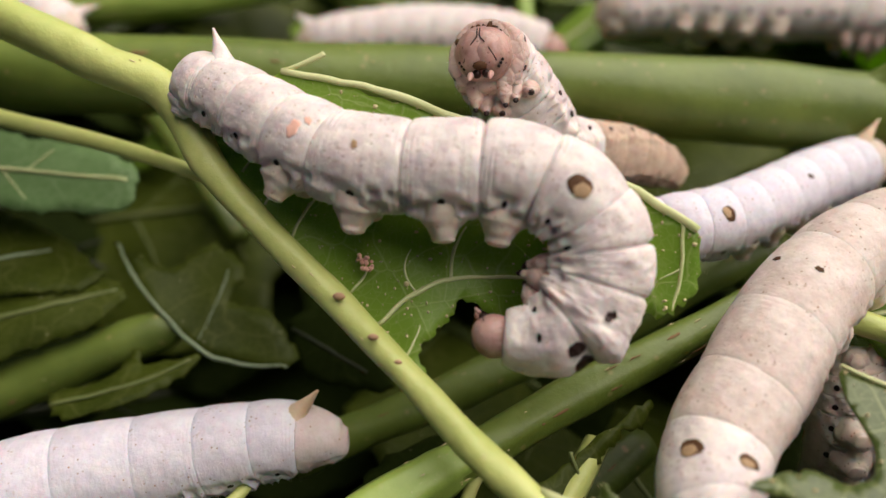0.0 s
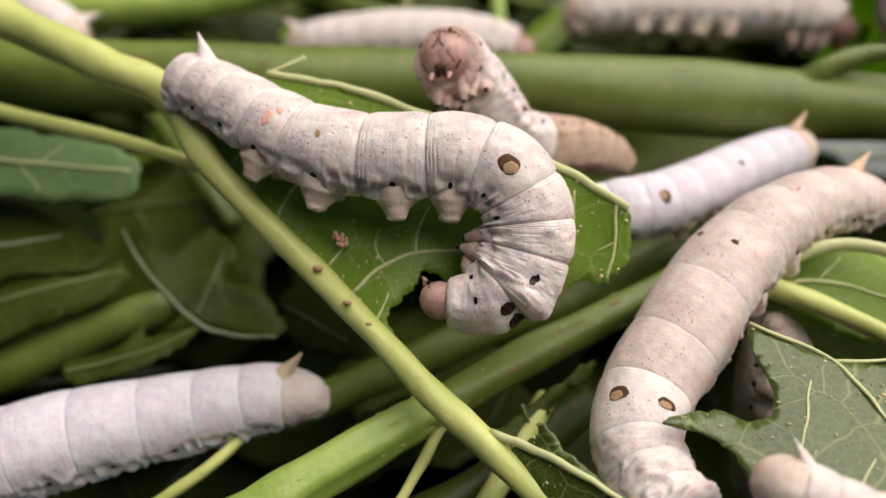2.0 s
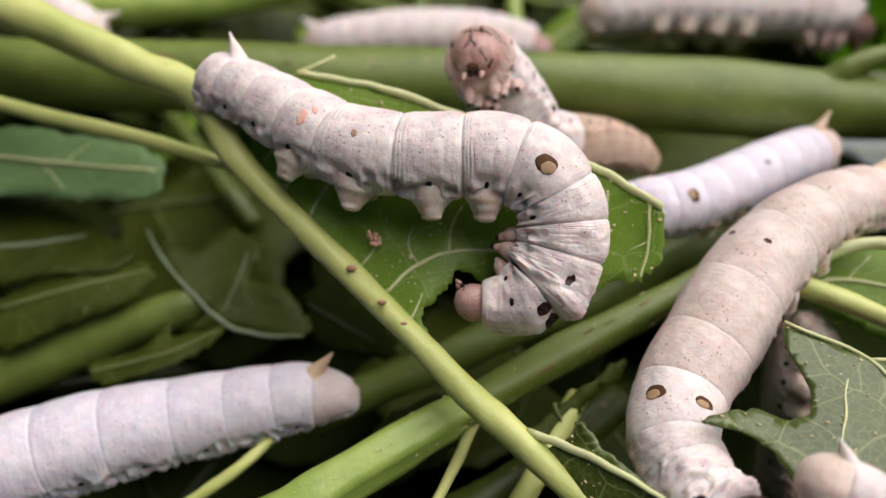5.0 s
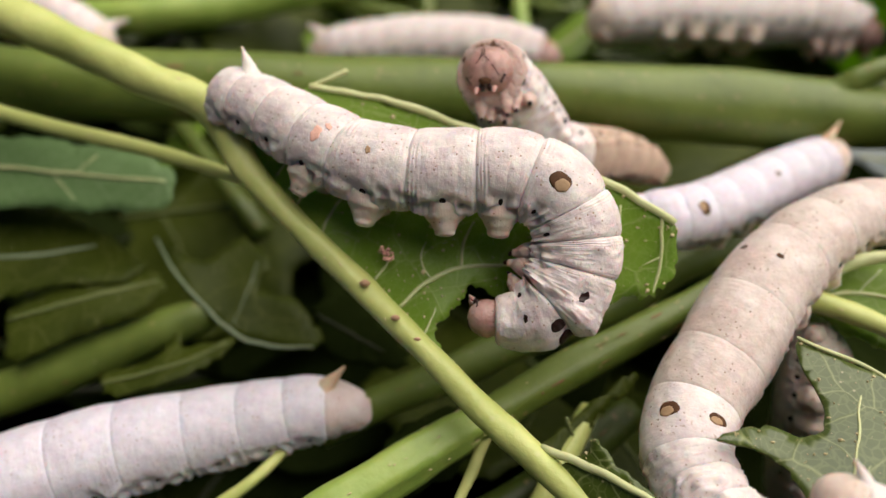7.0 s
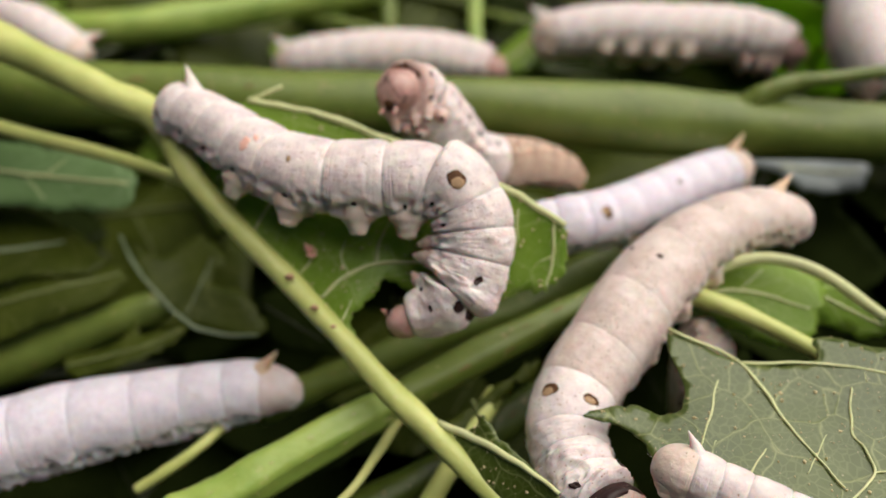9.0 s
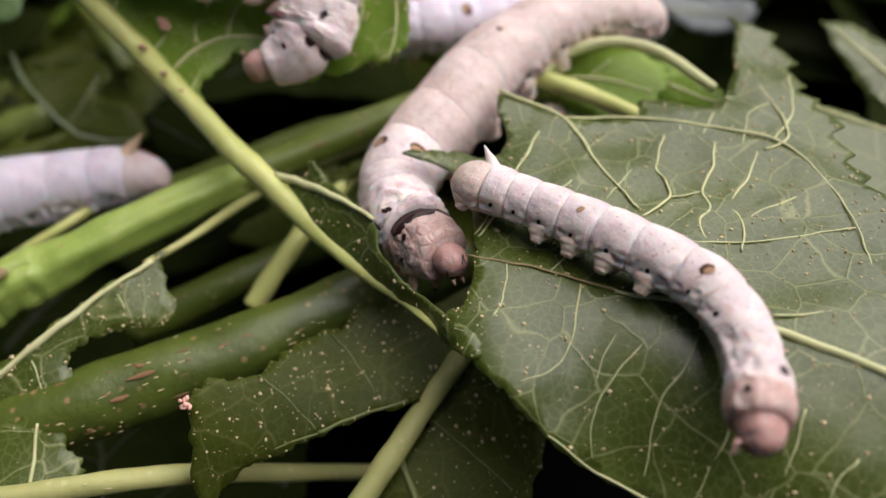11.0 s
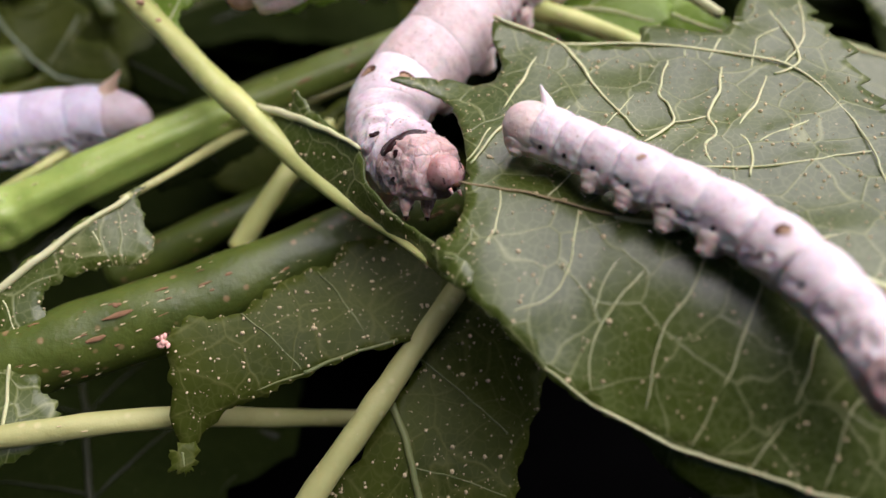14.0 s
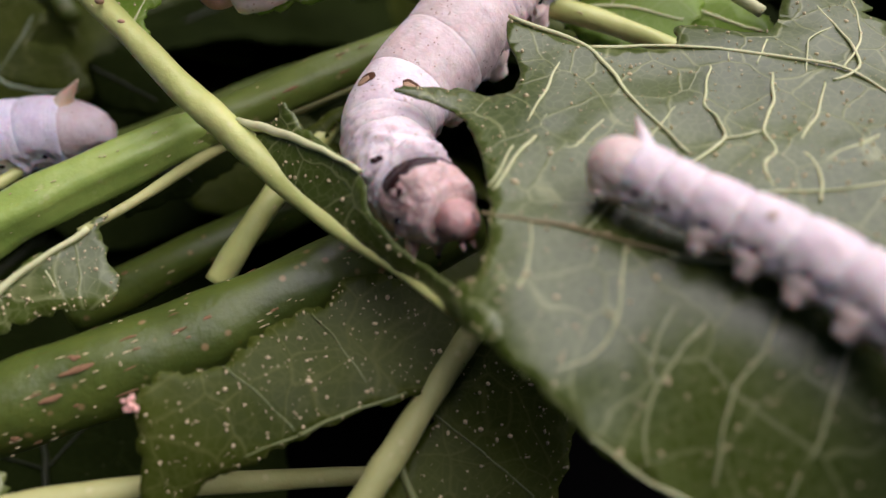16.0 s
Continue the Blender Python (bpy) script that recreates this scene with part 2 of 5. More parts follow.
def blob(centre, axes_, radii, rings=10, sides=16):
    """An ellipsoid with the given axes (rows of a 3 x 3) and radii."""
    verts, faces = [], []
    for i in range(rings + 1):
        th = np.pi * (0.02 + 0.96 * i / rings)
        for k in range(sides):
            ph = 2 * np.pi * k / sides
            d = np.array([np.sin(th) * np.cos(ph), np.sin(th) * np.sin(ph), np.cos(th)]) * radii
            verts.append(centre + d @ np.asarray(axes_))
    for i in range(rings):
        for k in range(sides):
            a, b = i * sides + k, i * sides + (k + 1) % sides
            faces.append((a, a + sides, b + sides, b))
    faces.append(tuple(range(sides)))
    faces.append(tuple(reversed([rings * sides + k for k in range(sides)])))
    return verts, faces


# ---- branches and stems ----
def branch(name, points, mat, label, sides=16, steps=10, wob=0.04, ridge=0.0, seed=0, category="branch", scars=(), scar_mat=None, pores=5):
    v, f = tube(points, sides, steps, wob, ridge, seed)
    root = new(name)
    base = np.mean(np.array(points)[:, :3], axis=0)
    root.location = base
    tagged(root, label, category, "cut mulberry branches")
    piece("stem", [p - base for p in v], f, mat, root)
    for x, y, z, r in scars:
        v, f = blob(np.array((x, y, z)) - base, np.eye(3), np.array((r * 1.1, r * 0.55, r * 0.8)), 6, 8)
        piece("scar", v, f, scar_mat or STEM_SCAR, root, "raised scar on the stem")
    rnd = np.random.RandomState(seed + 50)
    row = spline(points, 30)
    for _ in range(pores):
        i = rnd.randint(1, len(row) - 1)
        t = unit(row[i + 1, :3] - row[i - 1, :3])
        d = rnd.randn(3) * (1, 0.6, 0.8) + (0, -0.7, 0.6)
        d = unit(d - t * np.dot(d, t))
        big = (0.00014 + 0.00048 * rnd.rand() ** 4) * (1 if mat in (BRANCH, BARK_DARK) else 0.4)
        v, f = blob(row[i, :3] + d * row[i, 3] * 0.99 - base, np.array([np.cross(d, t), d, t]), np.array((big * rnd.uniform(0.22, 0.55), 0.00007, big * rnd.uniform(0.7, 3.0))), 5, 7)
        v = [x + 0.25 * big * np.array(noise.noise_vector(Vector(x * 2500))) for x in v]
        piece("lenticel", v, f, PORE if mat in (BRANCH, BARK_DARK) and big > 0.00022 else CRUMB, root)
    return root


# ---- leaves ----
def thin_plate(uv, w, smooth=1e-4):
    d = np.linalg.norm(uv[:, None] - uv[None], axis=2)
    k = np.where(d > 0, d * d * np.log(d + 1e-12), 0)
    n = len(uv)
    p = np.c_[np.ones(n), uv]
    a = np.zeros((n + 3, n + 3))
    a[:n, :n] = k + smooth * np.eye(n)
    a[:n, n:], a[n:, :n] = p, p.T
    c = np.linalg.solve(a, np.r_[w, 0, 0, 0])

    def height(q):
        q = np.atleast_2d(q)
        e = np.linalg.norm(q[:, None] - uv[None], axis=2)
        return np.where(e > 0, e * e * np.log(e + 1e-12), 0) @ c[:n] + np.c_[np.ones(len(q)), q] @ c[n:]
    return height


def inside(q, poly):
    x, y = q[:, 0], q[:, 1]
    odd = np.zeros(len(q), bool)
    for (x1, y1), (x2, y2) in zip(poly, np.roll(poly, -1, axis=0)):
        hit = ((y1 > y) != (y2 > y)) & (x < (x2 - x1) * (y - y1) / (y2 - y1 + 1e-15) + x1)
        odd ^= hit
    return odd


def leaf(name, outline, veins, mat, label, inner=(), cell=0.0012, rough=0.00025, quilt=0.0004, thick=0.0003, seed=0, vein_mat=None, group="mulberry leaves", curve=True, proud=0.45, crumbs=0, brown=(), teeth=(), vein=0.38):
    """A leaf blade bounded by the outline, with raised veins (rows of x, y, z, radius); inner: more points that the blade passes through."""
    from mathutils.geometry import delaunay_2d_cdt
    rnd = np.random.RandomState(seed)
    ctrl = np.array(outline, float)[:, :3]
    know = np.vstack([ctrl, np.array(inner, float)[:, :3]]) if len(inner) else ctrl
    mid = ctrl.mean(0)
    _, _, axes3 = np.linalg.svd(ctrl - mid)
    if axes3[2][2] < 0:
        axes3[2] *= -1
    if np.dot(np.cross(axes3[0], axes3[1]), axes3[2]) < 0:
        axes3[1] *= -1
    size = np.abs((ctrl - mid) @ axes3[0]).max()
    loc = (know - mid) @ axes3.T / size
    height = thin_plate(loc[:, :2], loc[:, 2])
    ring = np.vstack([ctrl, ctrl[:1]])
    edge = spline(ring, 8)[:-1] if curve else np.vstack([a + (b - a) * np.linspace(0, 1, 8, endpoint=False)[:, None] for a, b in zip(ring, ring[1:])])
    eu = (edge - mid) @ axes3[:2].T / size
    n = len(eu)
    wob = rnd.randn(n) * rough / size
    wob = wob + np.roll(wob, 1) * 0.4
    nrm = np.roll(eu, -1, 0) - np.roll(eu, 1, 0)
    nrm = np.c_[nrm[:, 1], -nrm[:, 0]] / (np.linalg.norm(nrm, axis=1)[:, None] + 1e-9)
    eu = eu + nrm * wob[:, None]
    if teeth:
        area = np.sum(eu[:, 0] * np.roll(eu[:, 1], -1) - np.roll(eu[:, 0], -1) * eu[:, 1])
        k = np.arange(n)
        saw = ((k * 0.19) % 1.0) ** 1.6 * ((k >= teeth[0] * 8) & (k <= teeth[1] * 8))
        eu = eu + nrm * (np.sign(area) * saw * teeth[2] / size)[:, None]
    step = cell / size
    lo, hi = eu.min(0), eu.max(0)
    gx, gy = np.meshgrid(np.arange(lo[0], hi[0], step), np.arange(lo[1], hi[1], step))
    q = np.c_[gx.ravel(), gy.ravel()]
    q = q + (rnd.rand(*q.shape) - 0.5) * step * 0.5
    q = q[inside(q, eu)]
    gap = np.min(np.linalg.norm(q[:, None] - eu[None], axis=2), axis=1)
    q = q[gap > step * 0.45]
    pts = np.vstack([eu, q])
    res = delaunay_2d_cdt([Vector(p) for p in pts], [(i, (i + 1) % n) for i in range(n)], [], 1, 1e-6)
    uv = np.array([tuple(p) for p in res[0]])
    lines = []
    for row in veins:
        s = spline(row, 8)
        for k in range(1, len(s) - 1):
            s[k, :3] += 0.00022 * np.array(noise.noise_vector(Vector(s[k, :3] * 420) + Vector((seed, 0, 0))))
        lines.append(np.c_[(s[:, :3] - mid) @ axes3[:2].T / size, s[:, 3]])
    w = height(uv) * size
    if lines:
        allv = np.vstack(lines)[:, :2]
        near = np.min(np.linalg.norm(uv[:, None] - allv[None], axis=2), axis=1) * size
        w = w - quilt * (1 - np.exp(-near / 0.003))
    wave = np.array([noise.noise(Vector((p[0] * size * 120 + seed, p[1] * size * 120, seed))) for p in uv])
    w = w + wave * quilt * 0.8
    world_pts = uv[:, :1] * size * axes3[0] + uv[:, 1:] * size * axes3[1] + w[:, None] * axes3[2]
    faces = [tuple(f) for f in res[2]]
    root = tagged(new(name), label, "leaf", group)
    root.location = mid
    blade = piece("blade", world_pts, faces, mat, root)
    sol = blade.modifiers.new("thickness", "SOLIDIFY")
    sol.thickness, sol.offset = thick, 0
    if crumbs:
        cv, cf = [], []
        for _ in range(crumbs):
            f = faces[rnd.randint(len(faces))]
            k = rnd.dirichlet((1, 1, 1))
            c = sum(a * world_pts[b] for a, b in zip(k, f[:3])) + axes3[2] * thick * 0.6
            big = 0.00005 + 0.00019 * rnd.rand() ** 3
            v, g = blob(c, np.eye(3), big * (0.35 + 1.2 * rnd.rand(3)), 3, 5)
            cf += [tuple(i + len(cv) for i in face) for face in g]
            cv += list(v)
        dust = piece("leaf_dust", cv, cf, CRUMB)
        dust.location = mid
        tagged(dust, "pale crumbs and dust scattered on the leaf", "dust", kind="stuff")
    for j, s in enumerate(lines):
        z = height(s[:, :2]) * size
        p = s[:, :1] * size * axes3[0] + s[:, 1:2] * size * axes3[1] + (z + s[:, 2] * proud)[:, None] * axes3[2]
        v, f = tube(np.c_[p, s[:, 2] * (0.8 if j == 0 else vein)], 8, 1, 0.10, 0, seed + j)
        piece("midrib" if j == 0 else "vein", v, f, VEIN_BROWN if j in brown else vein_mat or (VEIN_SHADE if mat == LITTER_SHADE else VEIN_DIM if mat == DARKLEAF else VEIN), root)
    return root


# ---- silkworms ----
# tail to head: relative length of each body ring
RINGS = (0.72, 0.62, 0.75, 0.95, 1.03, 1.0, 0.9, 0.85, 0.78, 0.72, 0.66, 0.52)


def lumps(p, seed=0):
    """Smooth noise between -1 and 1 at rows of x, y, z."""
    p = np.asarray(p, float) + seed * 17.31
    c = np.floor(p).astype(np.int64)
    f = p - c
    f = f * f * f * (f * (6 * f - 15) + 10)
    out = np.zeros(len(p))
    for dx in (0, 1):
        for dy in (0, 1):
            for dz in (0, 1):
                h = (c[:, 0] + dx) * 374761393 + (c[:, 1] + dy) * 668265263 + (c[:, 2] + dz) * 2147483647
                h = (h ^ (h >> 13)) * 1274126177 & 0x7FFFFFFF
                h = ((h ^ (h >> 16)) & 0xFFFF) / 32767.5 - 1
                wx = f[:, 0] if dx else 1 - f[:, 0]
                wy = f[:, 1] if dy else 1 - f[:, 1]
                wz = f[:, 2] if dz else 1 - f[:, 2]
                out += h * wx * wy * wz
    return out


def ridges(p, seed=0):
    """Sharp-crested noise between 0 and 1."""
    return 1 - np.abs(lumps(p, seed)) * 1.6


class Track:
    """The line that a worm's body follows, by the length along it."""

    def __init__(self, points, roll=0.0):
        self.roll = radians(roll)
        self.p = spline(points, 16)
        step = np.linalg.norm(np.diff(self.p[:, :3], axis=0), axis=1)
        self.s = np.r_[0, np.cumsum(step)]
        self.t = np.gradient(self.p[:, :3], axis=0)

    def at(self, s):
        i = np.array([np.interp(s, self.s, self.p[:, k]) for k in range(self.p.shape[1])])
        t = unit([np.interp(s, self.s, self.t[:, k]) for k in range(3)])
        over = s - np.clip(s, 0, self.s[-1])
        i[:3] += over * t
        return i, t

    def frame_at(self, s, side0, side1):
        p, t = self.at(s)
        f = np.clip(s / self.s[-1], 0, 1)
        side = np.array(side0) * (1 - f) + np.array(side1) * f
        back = unit(np.cross(side, t))
        lat = np.cross(back, t)
        back = np.cos(self.roll) * back - np.sin(self.roll) * lat
        lat = np.cross(back, t)
        return p, lat, back, t


def frames_of(track, s, side0, side1):
    """The line's points, flank, back and way at many lengths at once."""
    p = np.array([np.interp(s, track.s, track.p[:, k]) for k in range(4)]).T
    t = np.array([np.interp(s, track.s, track.t[:, k]) for k in range(3)]).T
    t /= np.linalg.norm(t, axis=1)[:, None]
    p[:, :3] += (s - np.clip(s, 0, track.s[-1]))[:, None] * t
    f = np.clip(s / track.s[-1], 0, 1)[:, None]
    side = np.array(side0) * (1 - f) + np.array(side1) * f
    back = np.cross(side, t)
    back /= np.linalg.norm(back, axis=1)[:, None]
    lat = np.cross(back, t)
    back = np.cos(track.roll) * back - np.sin(track.roll) * lat
    return p, np.cross(back, t), back


def as_matrix(p, x, y, z):
    return Matrix(((x[0], y[0], z[0], p[0]), (x[1], y[1], z[1], p[1]), (x[2], y[2], z[2], p[2]), (0, 0, 0, 1)))


def silkworm(points, side0, side1, label, mat=SKIN, length=None, spots=True, seed=0, legs=True, moves=(), rings=RINGS, tail_mat=TAIL, scar=False, crest=False, folded=0.55, stains=(), rear=0, rear_mat=SKIN_BROWN, horn=1.0, roll=0.0, near=True, crumple=0.05, front_legs=True, rear_legs=True, leg_size=1.0, head_size=1.0, mark=0.85, foot=0.30, group="feeding silkworms"):
    """A worm along rows of x, y, z, radius from tail to head; side0 and side1: the way of its flank at tail and head.
    moves: rows of seconds, points and the length by which its tail has crept along them."""
    rest = Track(points, roll)
    length = length or rest.s[-1]
    rnd = np.random.RandomState(seed)
    root = tagged(new("silkworm"), label, "silkworm", group)
    base, _ = rest.at(length / 2)
    base = base[:3].copy()
    root.location = base
    head_len = length * 0.055
    unit_len = (length - head_len) / sum(rings)
    ends = np.r_[0, np.cumsum(rings)] * unit_len
    made = []

    smooth_part = 1.0 if folded >= 1 else 0.3
    for i in range(len(rings)):
        fold = folded if i > 7 else folded * smooth_part
        s0, s1 = ends[i], ends[i + 1]
        mid_s = (s0 + s1) / 2
        p, lat, back, t = rest.frame_at(mid_s, side0, side1)
        m = as_matrix(p[:3] - base, lat, back, t)
        inv = as_matrix(p[:3], lat, back, t).inverted()
        rings_n, sides = (65, 72) if near else (21, 30)
        over = 0.03 * (s1 - s0)
        verts, faces = [], []
        deep = (0.95 if i > 8 else 0.75) * (0.4 + 0.6 * fold)
        creases = [(0.045, 0.030), (0.095 + 0.02 * rnd.rand(), 0.026), (0.15 + 0.03 * rnd.rand(), 0.020), (0.21 + 0.04 * rnd.rand(), 0.010), (0.45 + 0.2 * rnd.rand(), 0.007), (0.90, 0.016), (0.95, 0.022)]
        angles = 2 * np.pi * np.arange(sides) / sides
        r = p[3]

        def skin_at(s, a, s0=s0, s1=s1, i=i, over=over, deep=deep, creases=creases, fold=fold):
            """Points of the skin at the lengths s and the angles a, and the ways out of it."""
            s, a = np.atleast_1d(s).astype(float), np.atleast_1d(a).astype(float)
            sa, ca = np.sin(a), np.cos(a)
            start = s0 - (over if i else 0)
            q = (s - start) / (s1 - s0 + over * (2 if i else 1))
            e = np.clip(np.abs(2 * q - 1), 0, 1)
            low = np.exp(-((sa + 0.48) / 0.26) ** 2)
            hem = np.exp(-((sa + 0.74) / 0.10) ** 2)
            prof = 1.03 - (0.012 + 0.03 * fold) * e ** 2 - (0.006 + 0.11 * fold) * e ** 15
            if i == 0:
                prof = 1.0 - 0.10 * np.maximum(0, 2 * q - 1) ** 9

            def at(along, around):
                return np.c_[s * along, ca * around, sa * around]

            g = lumps(at(380, 2.0), seed)
            g2 = lumps(at(1100, 4.5), seed + 1)
            inner = 1 - e ** 8
            rs = prof * (1 + 0.026 * g * deep + 0.012 * g2 * deep)
            if near:
                # puckered flank over the feet, with a ragged hem
                fold_net = ridges(at(620, 4.2) + 0.5 * g[:, None], seed + 2)
                rs = rs + low * (0.17 * (fold_net - 0.55) + 0.05 * g2) * inner + hem * 0.13 * (0.3 + 0.7 * ridges(at(1300, 3.0), seed + 3)) * inner
                # fine wrinkles running round the body
                rs = rs + 0.004 * fold * (ridges(at(2300, 1.4) + 0.9 * g[:, None], seed + 4) - 0.5)
                hole = np.minimum(np.abs(a % (2 * np.pi) - (2 * np.pi - 0.42)), np.abs(a % (2 * np.pi) - (np.pi + 0.42)))
                calm = np.exp(-((s - (s0 + s1) / 2) / 0.0009) ** 2 - (hole * r / 0.0009) ** 2)
                rs = rs * (1 - calm) + (1.0 - 0.02 * low) * calm
            if i > 7:
                loose = (0.30, 0.75, 1.0, 0.9)[i - 8]
                wr = ridges(at(420, 2.6) + 1.2 * g[:, None], seed + 5) - 0.5
                wr2 = ridges(at(1100, 3.4) + 0.9 * g2[:, None], seed + 6) - 0.5
                rs = rs + loose * (0.25 + crumple * 4) * (0.085 * wr + 0.050 * wr2 + 0.06 * g) * (1 - e ** 6) * (1 - 0.9 * np.exp(-((q - 0.15) / 0.16) ** 2) if scar and i == 11 else 1)
            if scar and i == 10:
                rs = rs + 0.13 * np.clip(sa, 0, 1) * np.exp(-((q - 0.82) / 0.13) ** 2)
            if scar and i == 11:
                rs = rs - 0.20 * np.clip(sa, 0, 1) ** 1.5 * np.exp(-((q - 0.10) / 0.14) ** 2)
            for at_q, dep in creases:
                rs = rs - dep * fold * (0.45 if i > 7 else 1.0) * (0.4 + deep) * np.clip(0.55 + 1.5 * g, 0.05, 1.6) * np.exp(-((q - at_q - 0.022 * g2) / 0.013) ** 2)
            fp, flat, fback = frames_of(rest, s, side0, side1)
            r_ = fp[:, 3] * rs * (1 - 0.10 * np.maximum(0, -sa) ** 2)
            out = ca[:, None] * flat + sa[:, None] * fback
            return fp[:, :3] + r_[:, None] * out, out

        turn = np.array(inv.to_3x3())

        def to_local(v):
            return (np.asarray(v) - p[:3]) @ turn.T

        rows_s = s0 - (over if i else 0) + np.linspace(0, 1, rings_n) * (s1 - s0 + over * (2 if i else 1))
        verts = list(to_local(skin_at(np.repeat(rows_s, sides), np.tile(angles, rings_n))[0]))
        for j in range(rings_n - 1):
            for k in range(sides):
                a, b = j * sides + k, j * sides + (k + 1) % sides
                faces.append((a, b, b + sides, a + sides))
        faces.append(tuple(reversed(range(sides))))
        faces.append(tuple((rings_n - 1) * sides + k for k in range(sides)))
        seg = piece("body_ring", verts, faces, rear_mat if i < rear else tail_mat if i == 0 else NECK if i == 11 and (crest or crumple > 0.1) else mat, root, "ochre tail ring" if i == 0 else "")
        seg.matrix_basis = m
        made.append((seg, mid_s))
        r = p[3]

        def local(name, v, f, mt, lab=""):
            piece(name, to_local(v), f, mt, seg, lab)

        def patch(name, s, a, along, across, mt, lab="", lift=0.0, wild=1.0):
            rows, n = (1, 0.92, 0.8, 0.62, 0.42, 0.22, 0.04), 18
            b = np.tile(2 * np.pi * np.arange(n) / n, len(rows))
            rad = np.repeat(rows, n) * (1 + wild * (0.22 * np.sin(2 * b + seed + s * 3000) + 0.14 * np.sin(5 * b + a * 7)))
            pt, out = skin_at(s + along * rad * np.cos(b), a + across / r * rad * np.sin(b))
            v = list(pt + out * (lift + np.repeat((-0.00012, 0.00003, 0.00006, 0.00007, 0.00007, 0.00007, 0.00007), n))[:, None])
            f = [(j * n + k, j * n + (k + 1) % n, (j + 1) * n + (k + 1) % n, (j + 1) * n + k) for j in range(len(rows) - 1) for k in range(n)]
            f.append(tuple((len(rows) - 1) * n + k for k in range(n)))
            local(name, v, f, mt, lab)

        if near:
            many = 150
            pt, out = skin_at(rnd.uniform(s0, s1, many), rnd.uniform(0, 2 * np.pi, many))
            tip = pt + (out + 0.5 * rnd.randn(many, 3)) * rnd.uniform(0.00015, 0.00050, (many, 1))
            wide = np.cross(tip - pt, t)
            wide *= 0.000011 / (np.linalg.norm(wide, axis=1)[:, None] + 1e-12)
            hv = list(np.stack([pt - wide, pt + wide, tip], axis=1).reshape(-1, 3))
            hf = [(3 * k, 3 * k + 1, 3 * k + 2) for k in range(many)]
            local("fine_hair", hv, hf, FUZZ)
        stout = (r / 0.005) ** 0.7
        # breathing holes along both flanks
        if i in (1, 2, 3, 4, 5, 6, 7, 8, 11):
            for a in (-0.42, np.pi + 0.42):
                patch("spiracle", mid_s, a, 0.00038 * stout, 0.00044 * stout, SPIRACLE, "black breathing hole", lift=0.00004, wild=0.12)
        for ring_at, part_at, a, size, stain_mat in stains:
            if ring_at == i:
                patch("stain", s0 + (s1 - s0) * part_at, a, size, size * 1.2, stain_mat, "dry dusty stain")
        if spots and i == 7:
            for a in (mark, np.pi - mark):
                patch("crescent_mark", mid_s, a, 0.00092 * stout, 0.00112 * stout, CRESCENT, "brown crescent mark", wild=0.3)
                patch("mark_core", mid_s + 0.00035, a + 0.05, 0.00060 * stout, 0.00078 * stout, MARK_CORE, lift=0.00006, wild=0.4)
        if spots and i == 4:
            for a in (mark + 0.1, np.pi - mark - 0.1):
                patch("star_mark", mid_s, a, 0.0004, 0.0004, MARK_CORE if mark < 0.6 else CRESCENT, "faint brown mark")
        if spots and i == 10:
            for a in (0.75, np.pi - 0.75):
                patch("eye_mark", mid_s, a, 0.0006, 0.0005, SCAR, "dark mark behind the head")
        # legs
        if legs and rear_legs and i in (0, 3, 4, 5, 6):
            for sgn in (1, -1):
                d = unit(-0.80 * back + sgn * 0.55 * lat)
                a0 = p[:3] + d * r * 0.62
                foot_at = p[:3] + d * r * 1.05 - back * r * (foot if i else 0.10)
                bulk = (0.52, 0.50, 0.40, 0.29, 0.24, 0.20, 0.09)
                v, f = tube([(*(a0 + (foot_at - a0) * k), r * w) for k, w in zip((0, 0.35, 0.55, 0.75, 0.90, 0.98, 1.03), bulk)], 18, 5, 0.045, 0.05, i + seed)
                local("proleg", v, f, LEG if i else tail_mat, "stubby pale proleg")
                if near and i:
                    hv, hf = [], []
                    for _ in range(44):
                        at = a0 + (foot_at - a0) * rnd.uniform(0.4, 1.0) + unit(rnd.randn(3)) * r * 0.22
                        tip = at + unit(rnd.randn(3) - 0.8 * back) * rnd.uniform(0.0003, 0.0008)
                        wide = unit(np.cross(tip - at, t)) * 0.000014
                        hf.append((len(hv), len(hv) + 1, len(hv) + 2))
                        hv += [at - wide, at + wide, tip]
                    local("foot_hair", hv, hf, FUZZ)
        if legs and front_legs and i in (9, 10, 11):
            for sgn in (1, -1):
                a0 = p[:3] + unit(-0.9 * back + sgn * 0.45 * lat) * r * 0.85
                tip = a0 - back * r * 0.42 + t * r * 0.12
                tip = a0 + (tip - a0 - back * r * 0.12) * leg_size
                v, f = tube([(*(a0 + back * r * 0.1), r * 0.27), (*(a0 * 0.55 + tip * 0.45), r * 0.20), (*(a0 * 0.2 + tip * 0.8), r * 0.12), (*tip, r * 0.07)], 10, 4, 0.10, 0, i)
                local("leg", v, f, NECK, "short pinkish leg")
                claw = tip - back * r * 0.10 + t * r * 0.06
                v, f = tube([(*tip, r * 0.075), (*(tip * 0.4 + claw * 0.6), r * 0.05), (*claw, r * 0.012)], 7, 3, 0.03, 0, i)
                local("claw", v, f, SCAR, "dark leg claw")
